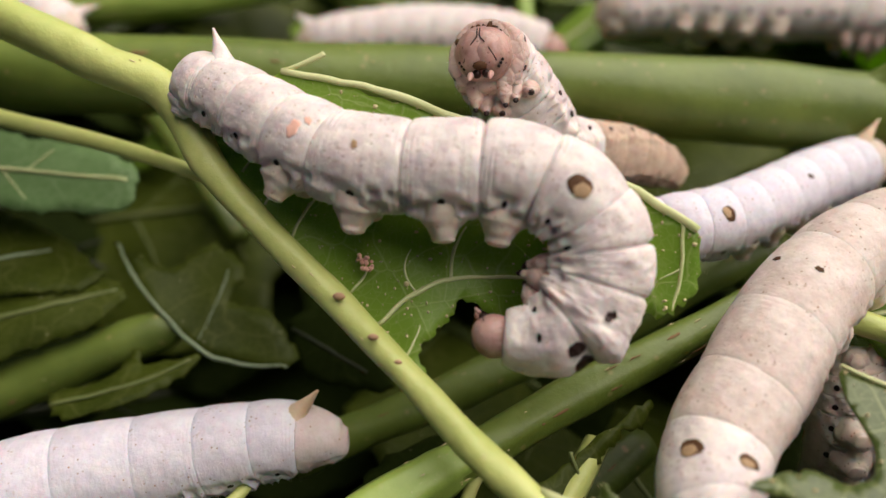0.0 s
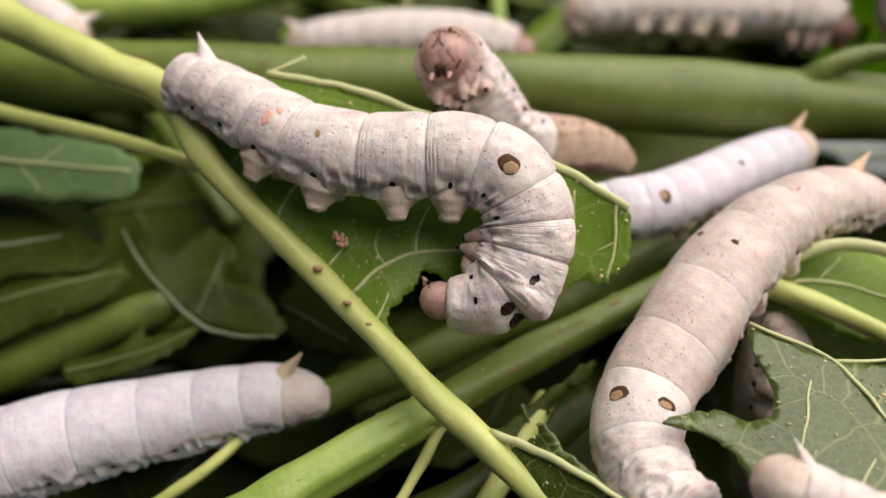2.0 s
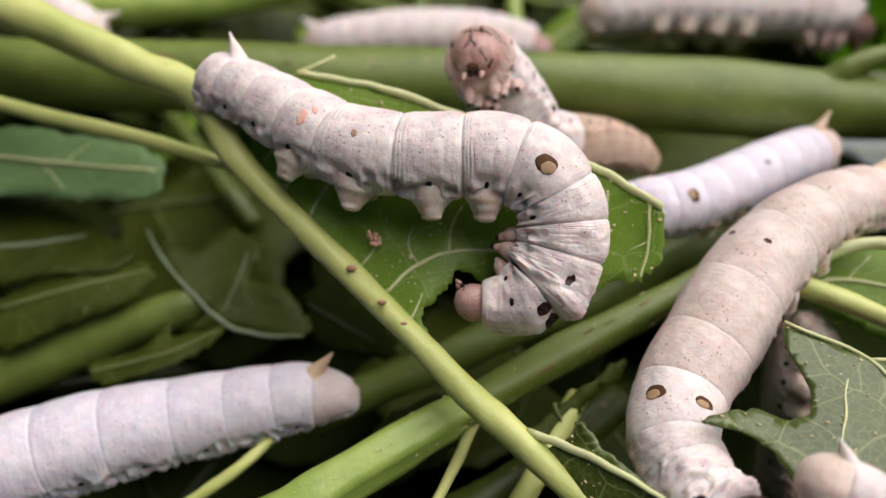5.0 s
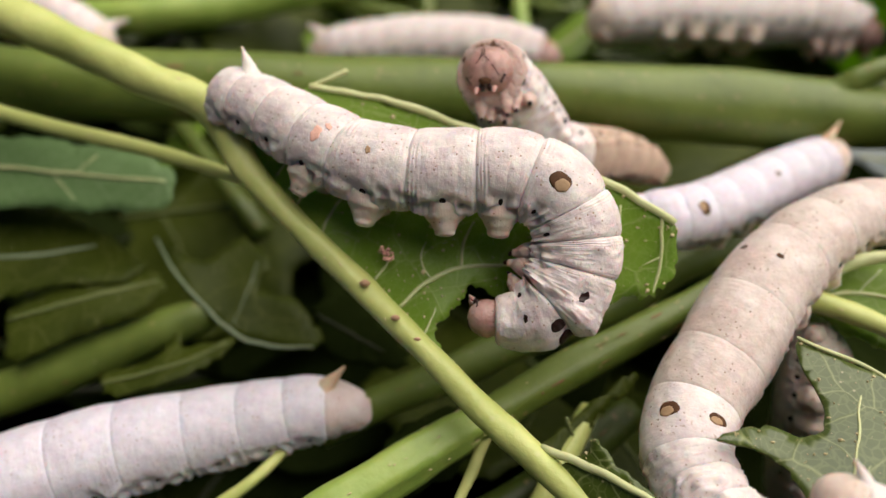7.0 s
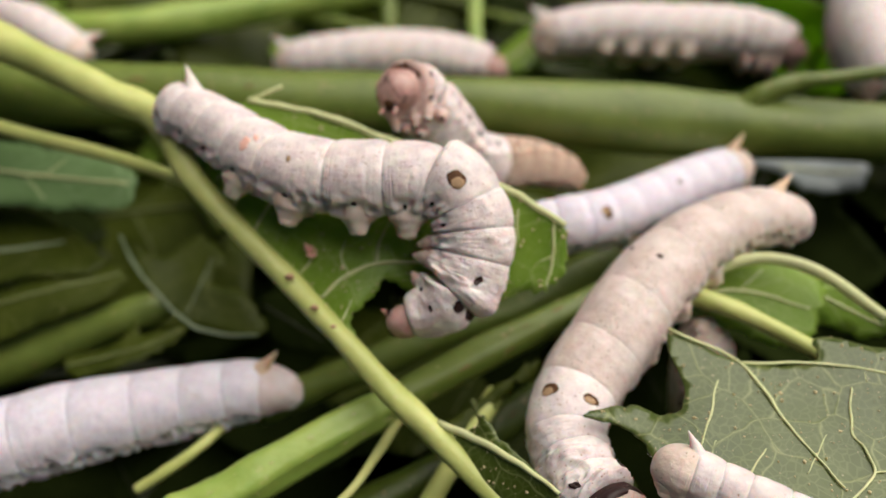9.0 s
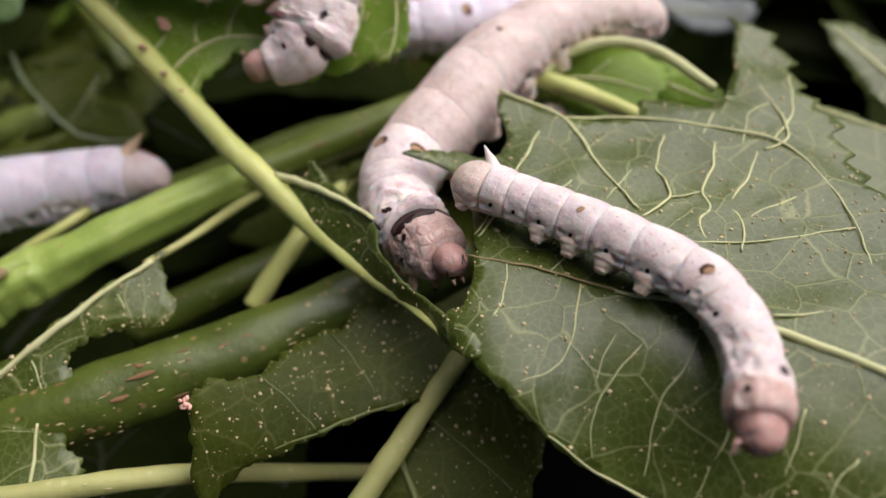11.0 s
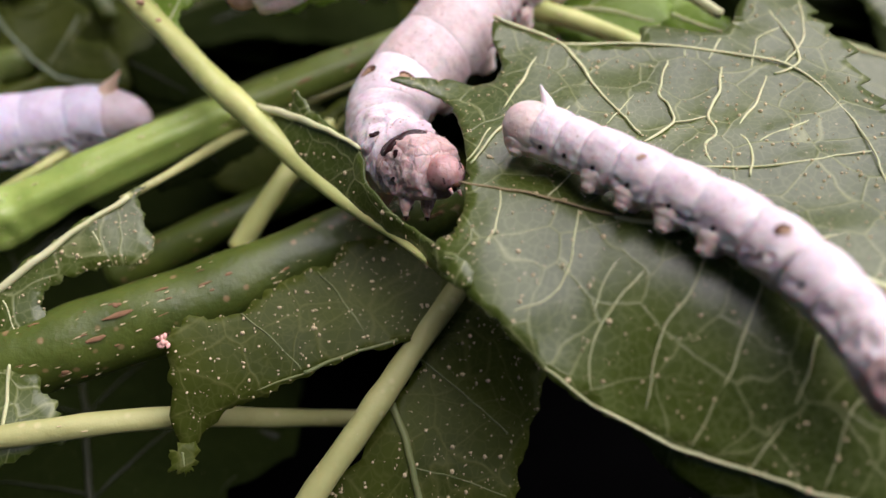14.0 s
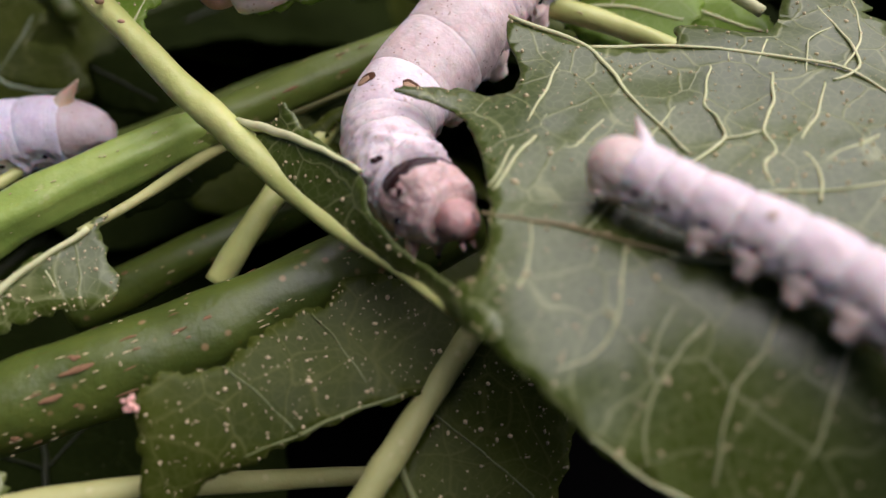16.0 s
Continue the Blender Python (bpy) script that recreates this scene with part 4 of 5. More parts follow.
leaf("mulberry_leaf", [(.0250, .0298, .0076), (.0256, .0311, .0086), (.0267, .0312, .0090), (.0278, .0337, .0098)] + [(.0284, .0401, .0108), (.0274, .0481, .0115), (.0253, .0521, .0118), (.0200, .0524, .0137), (.0260, .0553, .0122), (.0300, .0538, .0122), (.0325, .0566, .0125), (.0319, .0650, .0143), (.0396, .0609, .0132), (.0486, .0607, .0135), (.0504, .0648, .0139), (.0587, .0629, .0140), (.0636, .0707, .0149), (.0664, .0815, .0171), (.0707, .0765, .0157), (.0704, .0668, .0148), (.0722, .0615, .0143), (.0721, .0534, .0135), (.0735, .0466, .0129), (.0764, .0396, .0123), (.0768, .0290, .0112), (.0734, .0189, .0101)] + [(.0693, .0050, -.0010), (.0634, .0078, -.0008), (.0564, .0102, -.0012), (.0475, .0139, -.0012), (.0408, .0173, -.0005), (.0355, .0196, .0026), (.0313, .0222, .0059), (.0272, .0264, .0069)],
     [[(.0423, .0322, .0104, .00030), (.0463, .0310, .0104, .00048), (.0496, .0299, .0104, .00054), (.0564, .0267, .0103, .00058), (.0662, .0210, .0101, .00060)],
      [(.0319, .0652, .0144, .00062), (.0396, .0606, .0131, .00060), (.0435, .0508, .0123, .00042), (.0466, .0442, .0118, .00033)], [(.0396, .0606, .0131, .00053), (.0485, .0604, .0134, .00045), (.0571, .0587, .0135, .00044), (.0647, .0558, .0135, .00043), (.0681, .0495, .0130, .00035), (.0693, .0410, .0122, .00026), (.0685, .0334, .0114, .00018)],
      [(.0647, .0558, .0135, .00036), (.0683, .0610, .0141, .00030), (.0703, .0693, .0150, .00024)], [(.0569, .0283, .0105, .00035), (.0616, .0285, .0107, .00029), (.0670, .0291, .0109, .00024), (.0713, .0297, .0111, .00018)], [(.0515, .0389, .0114, .00032), (.0591, .0388, .0116, .00026), (.0691, .0405, .0121, .00019)],
      [(.0316, .0361, .0105, .00023), (.0309, .0310, .0095, .00022), (.0288, .0290, .0077, .00016)], [(.0390, .0331, .0104, .00028), (.0377, .0274, .0085, .00021), (.0356, .0247, .0066, .00021), (.0324, .0234, .0061, .00016)], [(.0463, .0282, .0101, .00021), (.0415, .0239, .0068, .00021), (.0395, .0213, .0035, .00016), (.0395, .0188, .0009, .00016)],
      [(.0501, .0273, .0102, .00026), (.0475, .0233, .0082, .00025), (.0455, .0213, .0059, .00020), (.0442, .0170, .0007, .00015)], [(.0543, .0246, .0099, .00025), (.0520, .0197, .0069, .00025), (.0502, .0169, .0034, .00020), (.0479, .0141, -.0007, .00015)], [(.0579, .0192, .0083, .00024), (.0559, .0152, .0041, .00019), (.0525, .0120, -.0010, .00015)], [(.0618, .0152, .0065, .00024), (.0601, .0141, .0048, .00019), (.0581, .0099, -.0007, .00014)],
      [(.0337, .0485, .0118, .00015), (.0345, .0501, .0120, .00015)], [(.0283, .0403, .0108, .00029), (.0309, .0456, .0114, .00024)], [(.0361, .0348, .0105, .00022), (.0386, .0381, .0109, .00023), (.0406, .0411, .0113, .00018)],
      [(.0352, .0198, .0029, .00026), (.0408, .0174, -.0004, .00036), (.0475, .0139, -.0012, .00040), (.0564, .0103, -.0011, .00044), (.0634, .0078, -.0007, .00042)], [(.0275, .0373, .0104, .00032), (.0315, .0361, .0105, .00038), (.0358, .0348, .0105, .00044), (.0428, .0321, .0104, .00049)],
      [(.0434, .0293, .0101, .00016), (.0412, .0266, .0086, .00016), (.0397, .0238, .0062, .00016)], [(.0274, .0278, .0080, .00016), (.0290, .0286, .0084, .00016), (.0305, .0301, .0093, .00016)],
      [(0.0517, 0.0569, 0.0133, 0.00030), (0.0505, 0.0536, 0.0129, 0.00040), (0.0497, 0.0508, 0.0126, 0.00040), (0.0503, 0.0489, 0.0124, 0.00040), (0.0504, 0.0459, 0.0121, 0.00040), (0.0490, 0.0445, 0.0119, 0.00040), (0.0468, 0.0429, 0.0117, 0.00030)], [(0.0504, 0.0459, 0.0121, 0.00022), (0.0522, 0.0462, 0.0122, 0.00030), (0.0542, 0.0469, 0.0123, 0.00022)], [(0.0575, 0.0554, 0.0133, 0.00033), (0.0563, 0.0513, 0.0128, 0.00044), (0.0542, 0.0469, 0.0123, 0.00044), (0.0545, 0.0439, 0.0120, 0.00044), (0.0528, 0.0420, 0.0117, 0.00044), (0.0530, 0.0394, 0.0115, 0.00033)], [(0.0545, 0.0439, 0.0120, 0.00028), (0.0565, 0.0439, 0.0120, 0.00038), (0.0574, 0.0417, 0.0118, 0.00038), (0.0563, 0.0374, 0.0113, 0.00028)], [(0.0621, 0.0536, 0.0132, 0.00027), (0.0604, 0.0499, 0.0128, 0.00036), (0.0579, 0.0464, 0.0123, 0.00036), (0.0565, 0.0439, 0.0120, 0.00027)], [(0.0574, 0.0417, 0.0118, 0.00026), (0.0598, 0.0434, 0.0121, 0.00034), (0.0622, 0.0444, 0.0122, 0.00034), (0.0654, 0.0462, 0.0125, 0.00026)], [(0.0368, 0.0589, 0.0132, 0.00027), (0.0347, 0.0537, 0.0125, 0.00036), (0.0325, 0.0490, 0.0120, 0.00027)], [(0.0331, 0.0469, 0.0118, 0.00033), (0.0308, 0.0436, 0.0113, 0.00044), (0.0287, 0.0399, 0.0109, 0.00033)], [(0.0414, 0.0510, 0.0124, 0.00022), (0.0383, 0.0475, 0.0120, 0.00030), (0.0367, 0.0453, 0.0117, 0.00030), (0.0354, 0.0452, 0.0116, 0.00022)], [(0.0469, 0.0508, 0.0125, 0.00015), (0.0454, 0.0488, 0.0123, 0.00020), (0.0433, 0.0460, 0.0119, 0.00015)], [(0.0538, 0.0577, 0.0135, 0.00022), (0.0546, 0.0613, 0.0139, 0.00022)], [(0.0564, 0.0570, 0.0134, 0.00027), (0.0587, 0.0612, 0.0140, 0.00027)], [(0.0664, 0.0634, 0.0144, 0.00019), (0.0627, 0.0605, 0.0140, 0.00026), (0.0609, 0.0554, 0.0134, 0.00019)], [(0.0653, 0.0705, 0.0151, 0.00030), (0.0664, 0.0634, 0.0144, 0.00040), (0.0669, 0.0599, 0.0140, 0.00040), (0.0662, 0.0557, 0.0136, 0.00040), (0.0631, 0.0540, 0.0133, 0.00030)]],
     UNDER, "large grey-green mulberry leaf underside with cream veins and bite holes", inner=[(.0309, .0275, .0084), (.0377, .0256, .0073), (.0475, .0233, .0082), (.0564, .0179, .0069), (.0441, .0367, .0109), (.0553, .0364, .0113), (.0389, .0225, .0048), (.0436, .0183, .0019), (.0495, .0184, .0047), (.0551, .0169, .0055), (.0564, .0135, .0024), (.0497, .0157, .0018), (.0605, .0130, .0038)], seed=22, brown=(17,), teeth=(17, 25, 0.0022), rough=0.00011, cell=0.0011, quilt=0.0006, crumbs=1500)
# ---- leaves below the large leaf ----
leaf("mulberry_leaf", [(.0419, .0174, -.0011), (.0477, .0144, -.0017), (.0567, .0107, -.0017), (.0651, .0077, -.0013), (.0670, .0055, -.0086), (.0583, .0080, -.0098), (.0525, .0110, -.0082), (.0468, .0143, -.0050)], [[(.0612, .0095, -.0018, .00024), (.0602, .0084, -.0074, .00020)]], UNDER, "drooping lower edge of a mulberry leaf", seed=23, cell=0.0015)
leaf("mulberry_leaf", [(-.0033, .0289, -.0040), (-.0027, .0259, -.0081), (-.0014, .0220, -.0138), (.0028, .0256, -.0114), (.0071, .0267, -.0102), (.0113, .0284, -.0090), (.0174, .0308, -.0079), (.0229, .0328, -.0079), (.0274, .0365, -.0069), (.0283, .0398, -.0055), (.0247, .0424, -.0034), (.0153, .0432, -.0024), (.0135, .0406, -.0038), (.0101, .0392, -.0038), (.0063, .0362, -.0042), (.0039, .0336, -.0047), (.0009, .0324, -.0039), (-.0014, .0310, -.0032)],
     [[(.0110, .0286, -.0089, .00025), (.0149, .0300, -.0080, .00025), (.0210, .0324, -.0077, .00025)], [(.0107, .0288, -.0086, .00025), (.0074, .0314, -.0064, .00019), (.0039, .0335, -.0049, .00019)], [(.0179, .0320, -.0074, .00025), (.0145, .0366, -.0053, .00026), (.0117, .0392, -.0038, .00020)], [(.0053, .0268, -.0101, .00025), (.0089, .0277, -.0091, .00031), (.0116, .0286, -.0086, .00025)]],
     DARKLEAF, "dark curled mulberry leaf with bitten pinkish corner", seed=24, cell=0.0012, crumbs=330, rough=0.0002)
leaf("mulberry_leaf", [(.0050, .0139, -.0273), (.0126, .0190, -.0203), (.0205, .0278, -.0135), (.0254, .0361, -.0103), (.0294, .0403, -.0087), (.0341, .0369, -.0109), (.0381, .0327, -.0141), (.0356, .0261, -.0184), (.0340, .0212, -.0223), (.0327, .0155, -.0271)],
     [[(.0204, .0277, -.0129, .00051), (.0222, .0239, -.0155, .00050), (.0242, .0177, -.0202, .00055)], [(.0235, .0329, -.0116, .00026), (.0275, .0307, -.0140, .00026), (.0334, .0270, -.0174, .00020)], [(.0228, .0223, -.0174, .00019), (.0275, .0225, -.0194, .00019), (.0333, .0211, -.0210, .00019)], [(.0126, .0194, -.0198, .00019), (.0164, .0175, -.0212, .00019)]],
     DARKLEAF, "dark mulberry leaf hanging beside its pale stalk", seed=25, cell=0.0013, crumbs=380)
leaf("mulberry_leaf", [(-.0268, .0339, -.0051), (-.0198, .0385, -.0015), (-.0144, .0431, .0006), (-.0090, .0474, .0023), (-.0096, .0456, .0004), (-.0074, .0420, -.0022), (-.0090, .0401, -.0036), (-.0130, .0394, -.0035), (-.0171, .0376, -.0040), (-.0188, .0354, -.0050), (-.0179, .0333, -.0065), (-.0204, .0310, -.0083), (-.0227, .0298, -.0089), (-.0261, .0278, -.0103)],
     [[(-.0268, .0333, -.0058, .00050), (-.0233, .0356, -.0039, .00051), (-.0188, .0391, -.0017, .00051), (-.0150, .0424, -.0002, .00046), (-.0106, .0463, .0011, .00040)], [(-.0140, .0421, -.0006, .00026), (-.0127, .0405, -.0023, .00020), (-.0120, .0394, -.0035, .00020)], [(-.0227, .0350, -.0047, .00025), (-.0211, .0323, -.0069, .00019), (-.0204, .0308, -.0085, .00019)]],
     UNDER, "eaten strip of mulberry leaf along its long stalk", seed=26, cell=0.0012, crumbs=220, rough=0.0002)
branch("leaf_stalk", [(-.0114, .0457, .0011, .00046), (-.0070, .0506, .0013, .00055), (-.0041, .0574, -.0000, .00066), (-.0010, .0661, -.0024, .00071), (.0060, .0728, -.0025, .00066), (.0137, .0786, -.0020, .00059)], STALK, "long pale stalk of an eaten leaf", 10, seed=19, category="stalk", pores=3)
leaf("mulberry_leaf", [(.0084, .0657, -.0001), (.0124, .0686, .0012), (.0172, .0714, .0023), (.0168, .0698, .0011), (.0141, .0681, .0005), (.0116, .0659, -.0007), (.0097, .0633, -.0024), (.0092, .0606, -.0033), (.0058, .0604, -.0020), (.0038, .0620, -.0008)], [[(.0080, .0660, .0003, .00035), (.0090, .0638, -.0009, .00027), (.0092, .0615, -.0022, .00020)], [(.0124, .0685, .0010, .00021), (.0130, .0673, .0003, .00014)]], DARKLEAF, "ragged dark leaf strip beside a stalk", seed=27, cell=0.001)
leaf("mulberry_leaf", [(-.0261, .0269, -.0083), (-.0218, .0293, -.0073), (-.0187, .0295, -.0084), (-.0177, .0275, -.0108), (-.0158, .0262, -.0121), (-.0158, .0238, -.0140), (-.0140, .0234, -.0145), (-.0188, .0215, -.0144), (-.0254, .0198, -.0147)], [[(-.0207, .0288, -.0081, .00025), (-.0209, .0248, -.0114, .00024), (-.0212, .0207, -.0138, .00018)]], UNDER, "grey-green leaf scrap with a pale vein", seed=28, cell=0.0012)
leaf("mulberry_leaf", [(-.0028, .0217, -.0134), (-.0005, .0227, -.0131), (-.0000, .0210, -.0149), (-.0009, .0200, -.0153), (-.0023, .0200, -.0145)], [[(-.0014, .0216, -.0136, .00018), (-.0011, .0202, -.0147, .00012)]], DARKLEAF, "tiny dark withered leaf scrap", seed=29, cell=0.0008)
# ---- leaves behind ----
leaf("mulberry_leaf", [(.0388, .0786, .0086), (.0417, .0819, .0110), (.0487, .0830, .0122), (.0539, .0804, .0122), (.0565, .0767, .0108), (.0543, .0724, .0088), (.0509, .0688, .0077), (.0456, .0712, .0074), (.0410, .0752, .0076)], [[(.0389, .0780, .0094, .00043), (.0460, .0774, .0102, .00034), (.0538, .0740, .0107, .00025)], [(.0452, .0774, .0102, .00026), (.0488, .0803, .0121, .00026)]], BLADE, "bright green sunlit leaf behind the worms", seed=61, cell=0.0013)
leaf("mulberry_leaf", [(.0492, .0815, .0104), (.0542, .0812, .0117), (.0603, .0767, .0108), (.0636, .0714, .0106), (.0616, .0698, .0087), (.0561, .0736, .0072), (.0517, .0782, .0079)], [[(.0499, .0801, .0103, .00026), (.0563, .0771, .0097, .00026), (.0624, .0708, .0100, .00025)]], BLADE, "bright green leaf tip behind the large leaf", seed=62, cell=0.0015)
leaf("mulberry_leaf", [(.0844, .0933, .0119), (.0895, .0940, .0111), (.0936, .0893, .0101), (.0986, .0825, .0081), (.1016, .0725, .0023), (.0929, .0740, .0042), (.0880, .0812, .0066), (.0853, .0872, .0092)], [[(.0858, .0916, .0114, .00037), (.0908, .0852, .0083, .00036), (.0970, .0754, .0043, .00026)]], UNDER, "grey-green leaf standing at the pile's edge", seed=63, cell=0.0015)
leaf("mulberry_leaf", [(.0782, .0782, .0063), (.0843, .0750, .0055), (.0907, .0691, .0046), (.1006, .0609, .0009), (.0953, .0482, -.0019), (.0862, .0497, -.0016), (.0816, .0557, .0010), (.0788, .0632, .0038)], [[(.0787, .0769, .0062, .00043), (.0870, .0718, .0063, .00042), (.0971, .0648, .0040, .00033)]], UNDER, "pale leaf catching the light behind the large leaf", seed=64, cell=0.0015)
leaf("mulberry_leaf", [(-.0805, .1117, .0133), (-.0693, .1104, .0133), (-.0582, .1086, .0125), (-.0497, .1065, .0115), (-.0473, .1036, .0095), (-.0491, .0996, .0075), (-.0572, .0994, .0073), (-.0665, .0999, .0080), (-.0773, .1012, .0080)], [[(-.0769, .1061, .0110, .00043), (-.0625, .1044, .0105, .00035), (-.0486, .1036, .0095, .00026)], [(-.0625, .1044, .0105, .00026), (-.0595, .1072, .0124, .00026)], [(-.0659, .1046, .0107, .00026), (-.0617, .1008, .0083, .00026)]], SOFTLEAF, "smooth green leaf among the stems", seed=65, cell=0.0015)
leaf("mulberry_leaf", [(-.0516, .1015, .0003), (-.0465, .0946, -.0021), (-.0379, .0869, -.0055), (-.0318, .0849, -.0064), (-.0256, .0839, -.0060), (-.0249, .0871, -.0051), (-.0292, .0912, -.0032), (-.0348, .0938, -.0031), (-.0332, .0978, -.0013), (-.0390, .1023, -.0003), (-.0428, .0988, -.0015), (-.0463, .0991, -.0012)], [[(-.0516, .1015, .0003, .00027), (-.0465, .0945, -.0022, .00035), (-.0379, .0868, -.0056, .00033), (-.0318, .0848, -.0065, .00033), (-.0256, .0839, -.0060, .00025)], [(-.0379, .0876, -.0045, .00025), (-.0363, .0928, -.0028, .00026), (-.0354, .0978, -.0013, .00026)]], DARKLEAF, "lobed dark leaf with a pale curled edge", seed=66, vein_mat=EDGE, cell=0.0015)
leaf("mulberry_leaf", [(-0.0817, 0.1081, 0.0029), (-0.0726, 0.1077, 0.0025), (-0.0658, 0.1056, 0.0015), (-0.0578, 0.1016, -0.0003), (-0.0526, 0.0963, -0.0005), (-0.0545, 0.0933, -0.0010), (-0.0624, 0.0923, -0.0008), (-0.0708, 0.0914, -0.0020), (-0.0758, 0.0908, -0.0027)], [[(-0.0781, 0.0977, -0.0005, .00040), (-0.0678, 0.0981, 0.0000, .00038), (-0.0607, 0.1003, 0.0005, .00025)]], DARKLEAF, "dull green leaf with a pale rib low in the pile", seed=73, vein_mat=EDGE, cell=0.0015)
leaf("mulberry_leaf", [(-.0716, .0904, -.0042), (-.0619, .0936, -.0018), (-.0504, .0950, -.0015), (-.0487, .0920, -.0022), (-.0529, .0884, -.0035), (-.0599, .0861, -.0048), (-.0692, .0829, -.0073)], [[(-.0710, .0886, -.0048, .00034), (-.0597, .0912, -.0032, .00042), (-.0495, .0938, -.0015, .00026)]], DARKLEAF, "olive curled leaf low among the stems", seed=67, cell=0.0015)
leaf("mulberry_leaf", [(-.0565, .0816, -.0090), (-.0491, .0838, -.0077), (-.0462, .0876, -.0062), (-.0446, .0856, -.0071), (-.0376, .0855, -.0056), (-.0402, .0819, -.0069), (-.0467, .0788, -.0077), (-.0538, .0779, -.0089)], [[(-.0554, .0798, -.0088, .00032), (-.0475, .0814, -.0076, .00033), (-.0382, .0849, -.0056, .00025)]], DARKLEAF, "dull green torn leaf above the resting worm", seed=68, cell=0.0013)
# these two leaves carry their shade in the blade colour
leaf("mulberry_leaf", [(-.0145, .0695, -.0082), (-.0094, .0723, -.0063), (-.0034, .0734, -.0065), (-.0010, .0695, -.0066), (-.0046, .0649, -.0076), (-.0095, .0619, -.0082), (-.0136, .0604, -.0085), (-.0162, .0644, -.0082)], [[(-.0144, .0644, -.0082, .00029), (-.0091, .0677, -.0072, .00029), (-.0030, .0720, -.0066, .00023)], [(-.0091, .0677, -.0072, .00022), (-.0061, .0652, -.0080, .00022)]], LITTER_SHADE, "leaf between the stems, coloured dark for shade", seed=69, cell=0.0013)
leaf("mulberry_leaf", [(-.0273, .0927, -.0061), (-.0212, .0938, -.0048), (-.0148, .0883, -.0068), (-.0120, .0838, -.0094), (-.0187, .0838, -.0094), (-.0249, .0868, -.0088)], [[(-.0262, .0914, -.0062, .00026), (-.0155, .0855, -.0088, .00025)]], LITTER_SHADE, "small leaf under the shoot, coloured dark for shade", seed=70, cell=0.0015)
leaf("mulberry_leaf", [(.0139, .1614, .0055), (.0212, .1651, .0102), (.0268, .1632, .0110), (.0252, .1567, .0075), (.0203, .1530, .0061), (.0159, .1549, .0052)], [[(.0148, .1565, .0057, .00047), (.0245, .1621, .0096, .00036)]], BLADE, "yellow-green leaf beside a far worm", seed=71, cell=0.002)


leaf("mulberry_leaf", [(.0623, .1303, -.0010), (.0676, .1313, .0003), (.0761, .1309, -.0003), (.0802, .1311, .0000), (.0854, .1268, .0010), (.0842, .1219, -.0020), (.0740, .1213, -.0027), (.0699, .1246, -.0018)], [[(.0693, .1268, -.0007, .00031), (.0771, .1254, -.0007, .00031), (.0837, .1244, -.0005, .00021)]], PALELEAF, "pale bluish-grey leaf scrap under the branch", seed=72, cell=0.002)


# ---- loose leaves in the depth of the pile ----
def loose_leaf(seed, mat):
    """A lobed leaf about 7 cm long, lying round the origin."""
    rnd = np.random.RandomState(seed)
    ring = []
    for k in range(22):
        a = 2 * np.pi * k / 22
        r = 0.026 * (1 + 0.25 * np.cos(a)) * (1 + 0.22 * np.cos(5 * a + 0.4)) * (0.85 + 0.3 * rnd.rand())
        x, y = r * np.cos(a) * 1.3, r * np.sin(a)
        ring.append((x, y, 0.006 * np.sin(x * 60 + seed) - 9 * y * y * (rnd.rand() * 0.5 + 0.6)))
    end = 0.034
    veins = [[(-0.036, 0, 0, 0.0009), (-0.01, 0.001, 0, 0.0007), (0.012, 0.0, 0, 0.0005), (end, 0, 0, 0.0003)]]
    for x0, y1 in ((-0.018, 0.018), (-0.018, -0.018), (-0.004, 0.018), (-0.004, -0.018), (0.01, 0.013), (0.01, -0.013)):
        veins.append([(x0, 0, 0, 0.0005), (x0 + 0.006, y1 * 0.5, 0, 0.0004), (x0 + 0.011, y1, 0, 0.0002)])
    return leaf("mulberry_leaf", ring, veins, mat, "loose green mulberry leaf deep in the pile", seed=seed, cell=0.0022, quilt=0.0008, group="loose leaves")


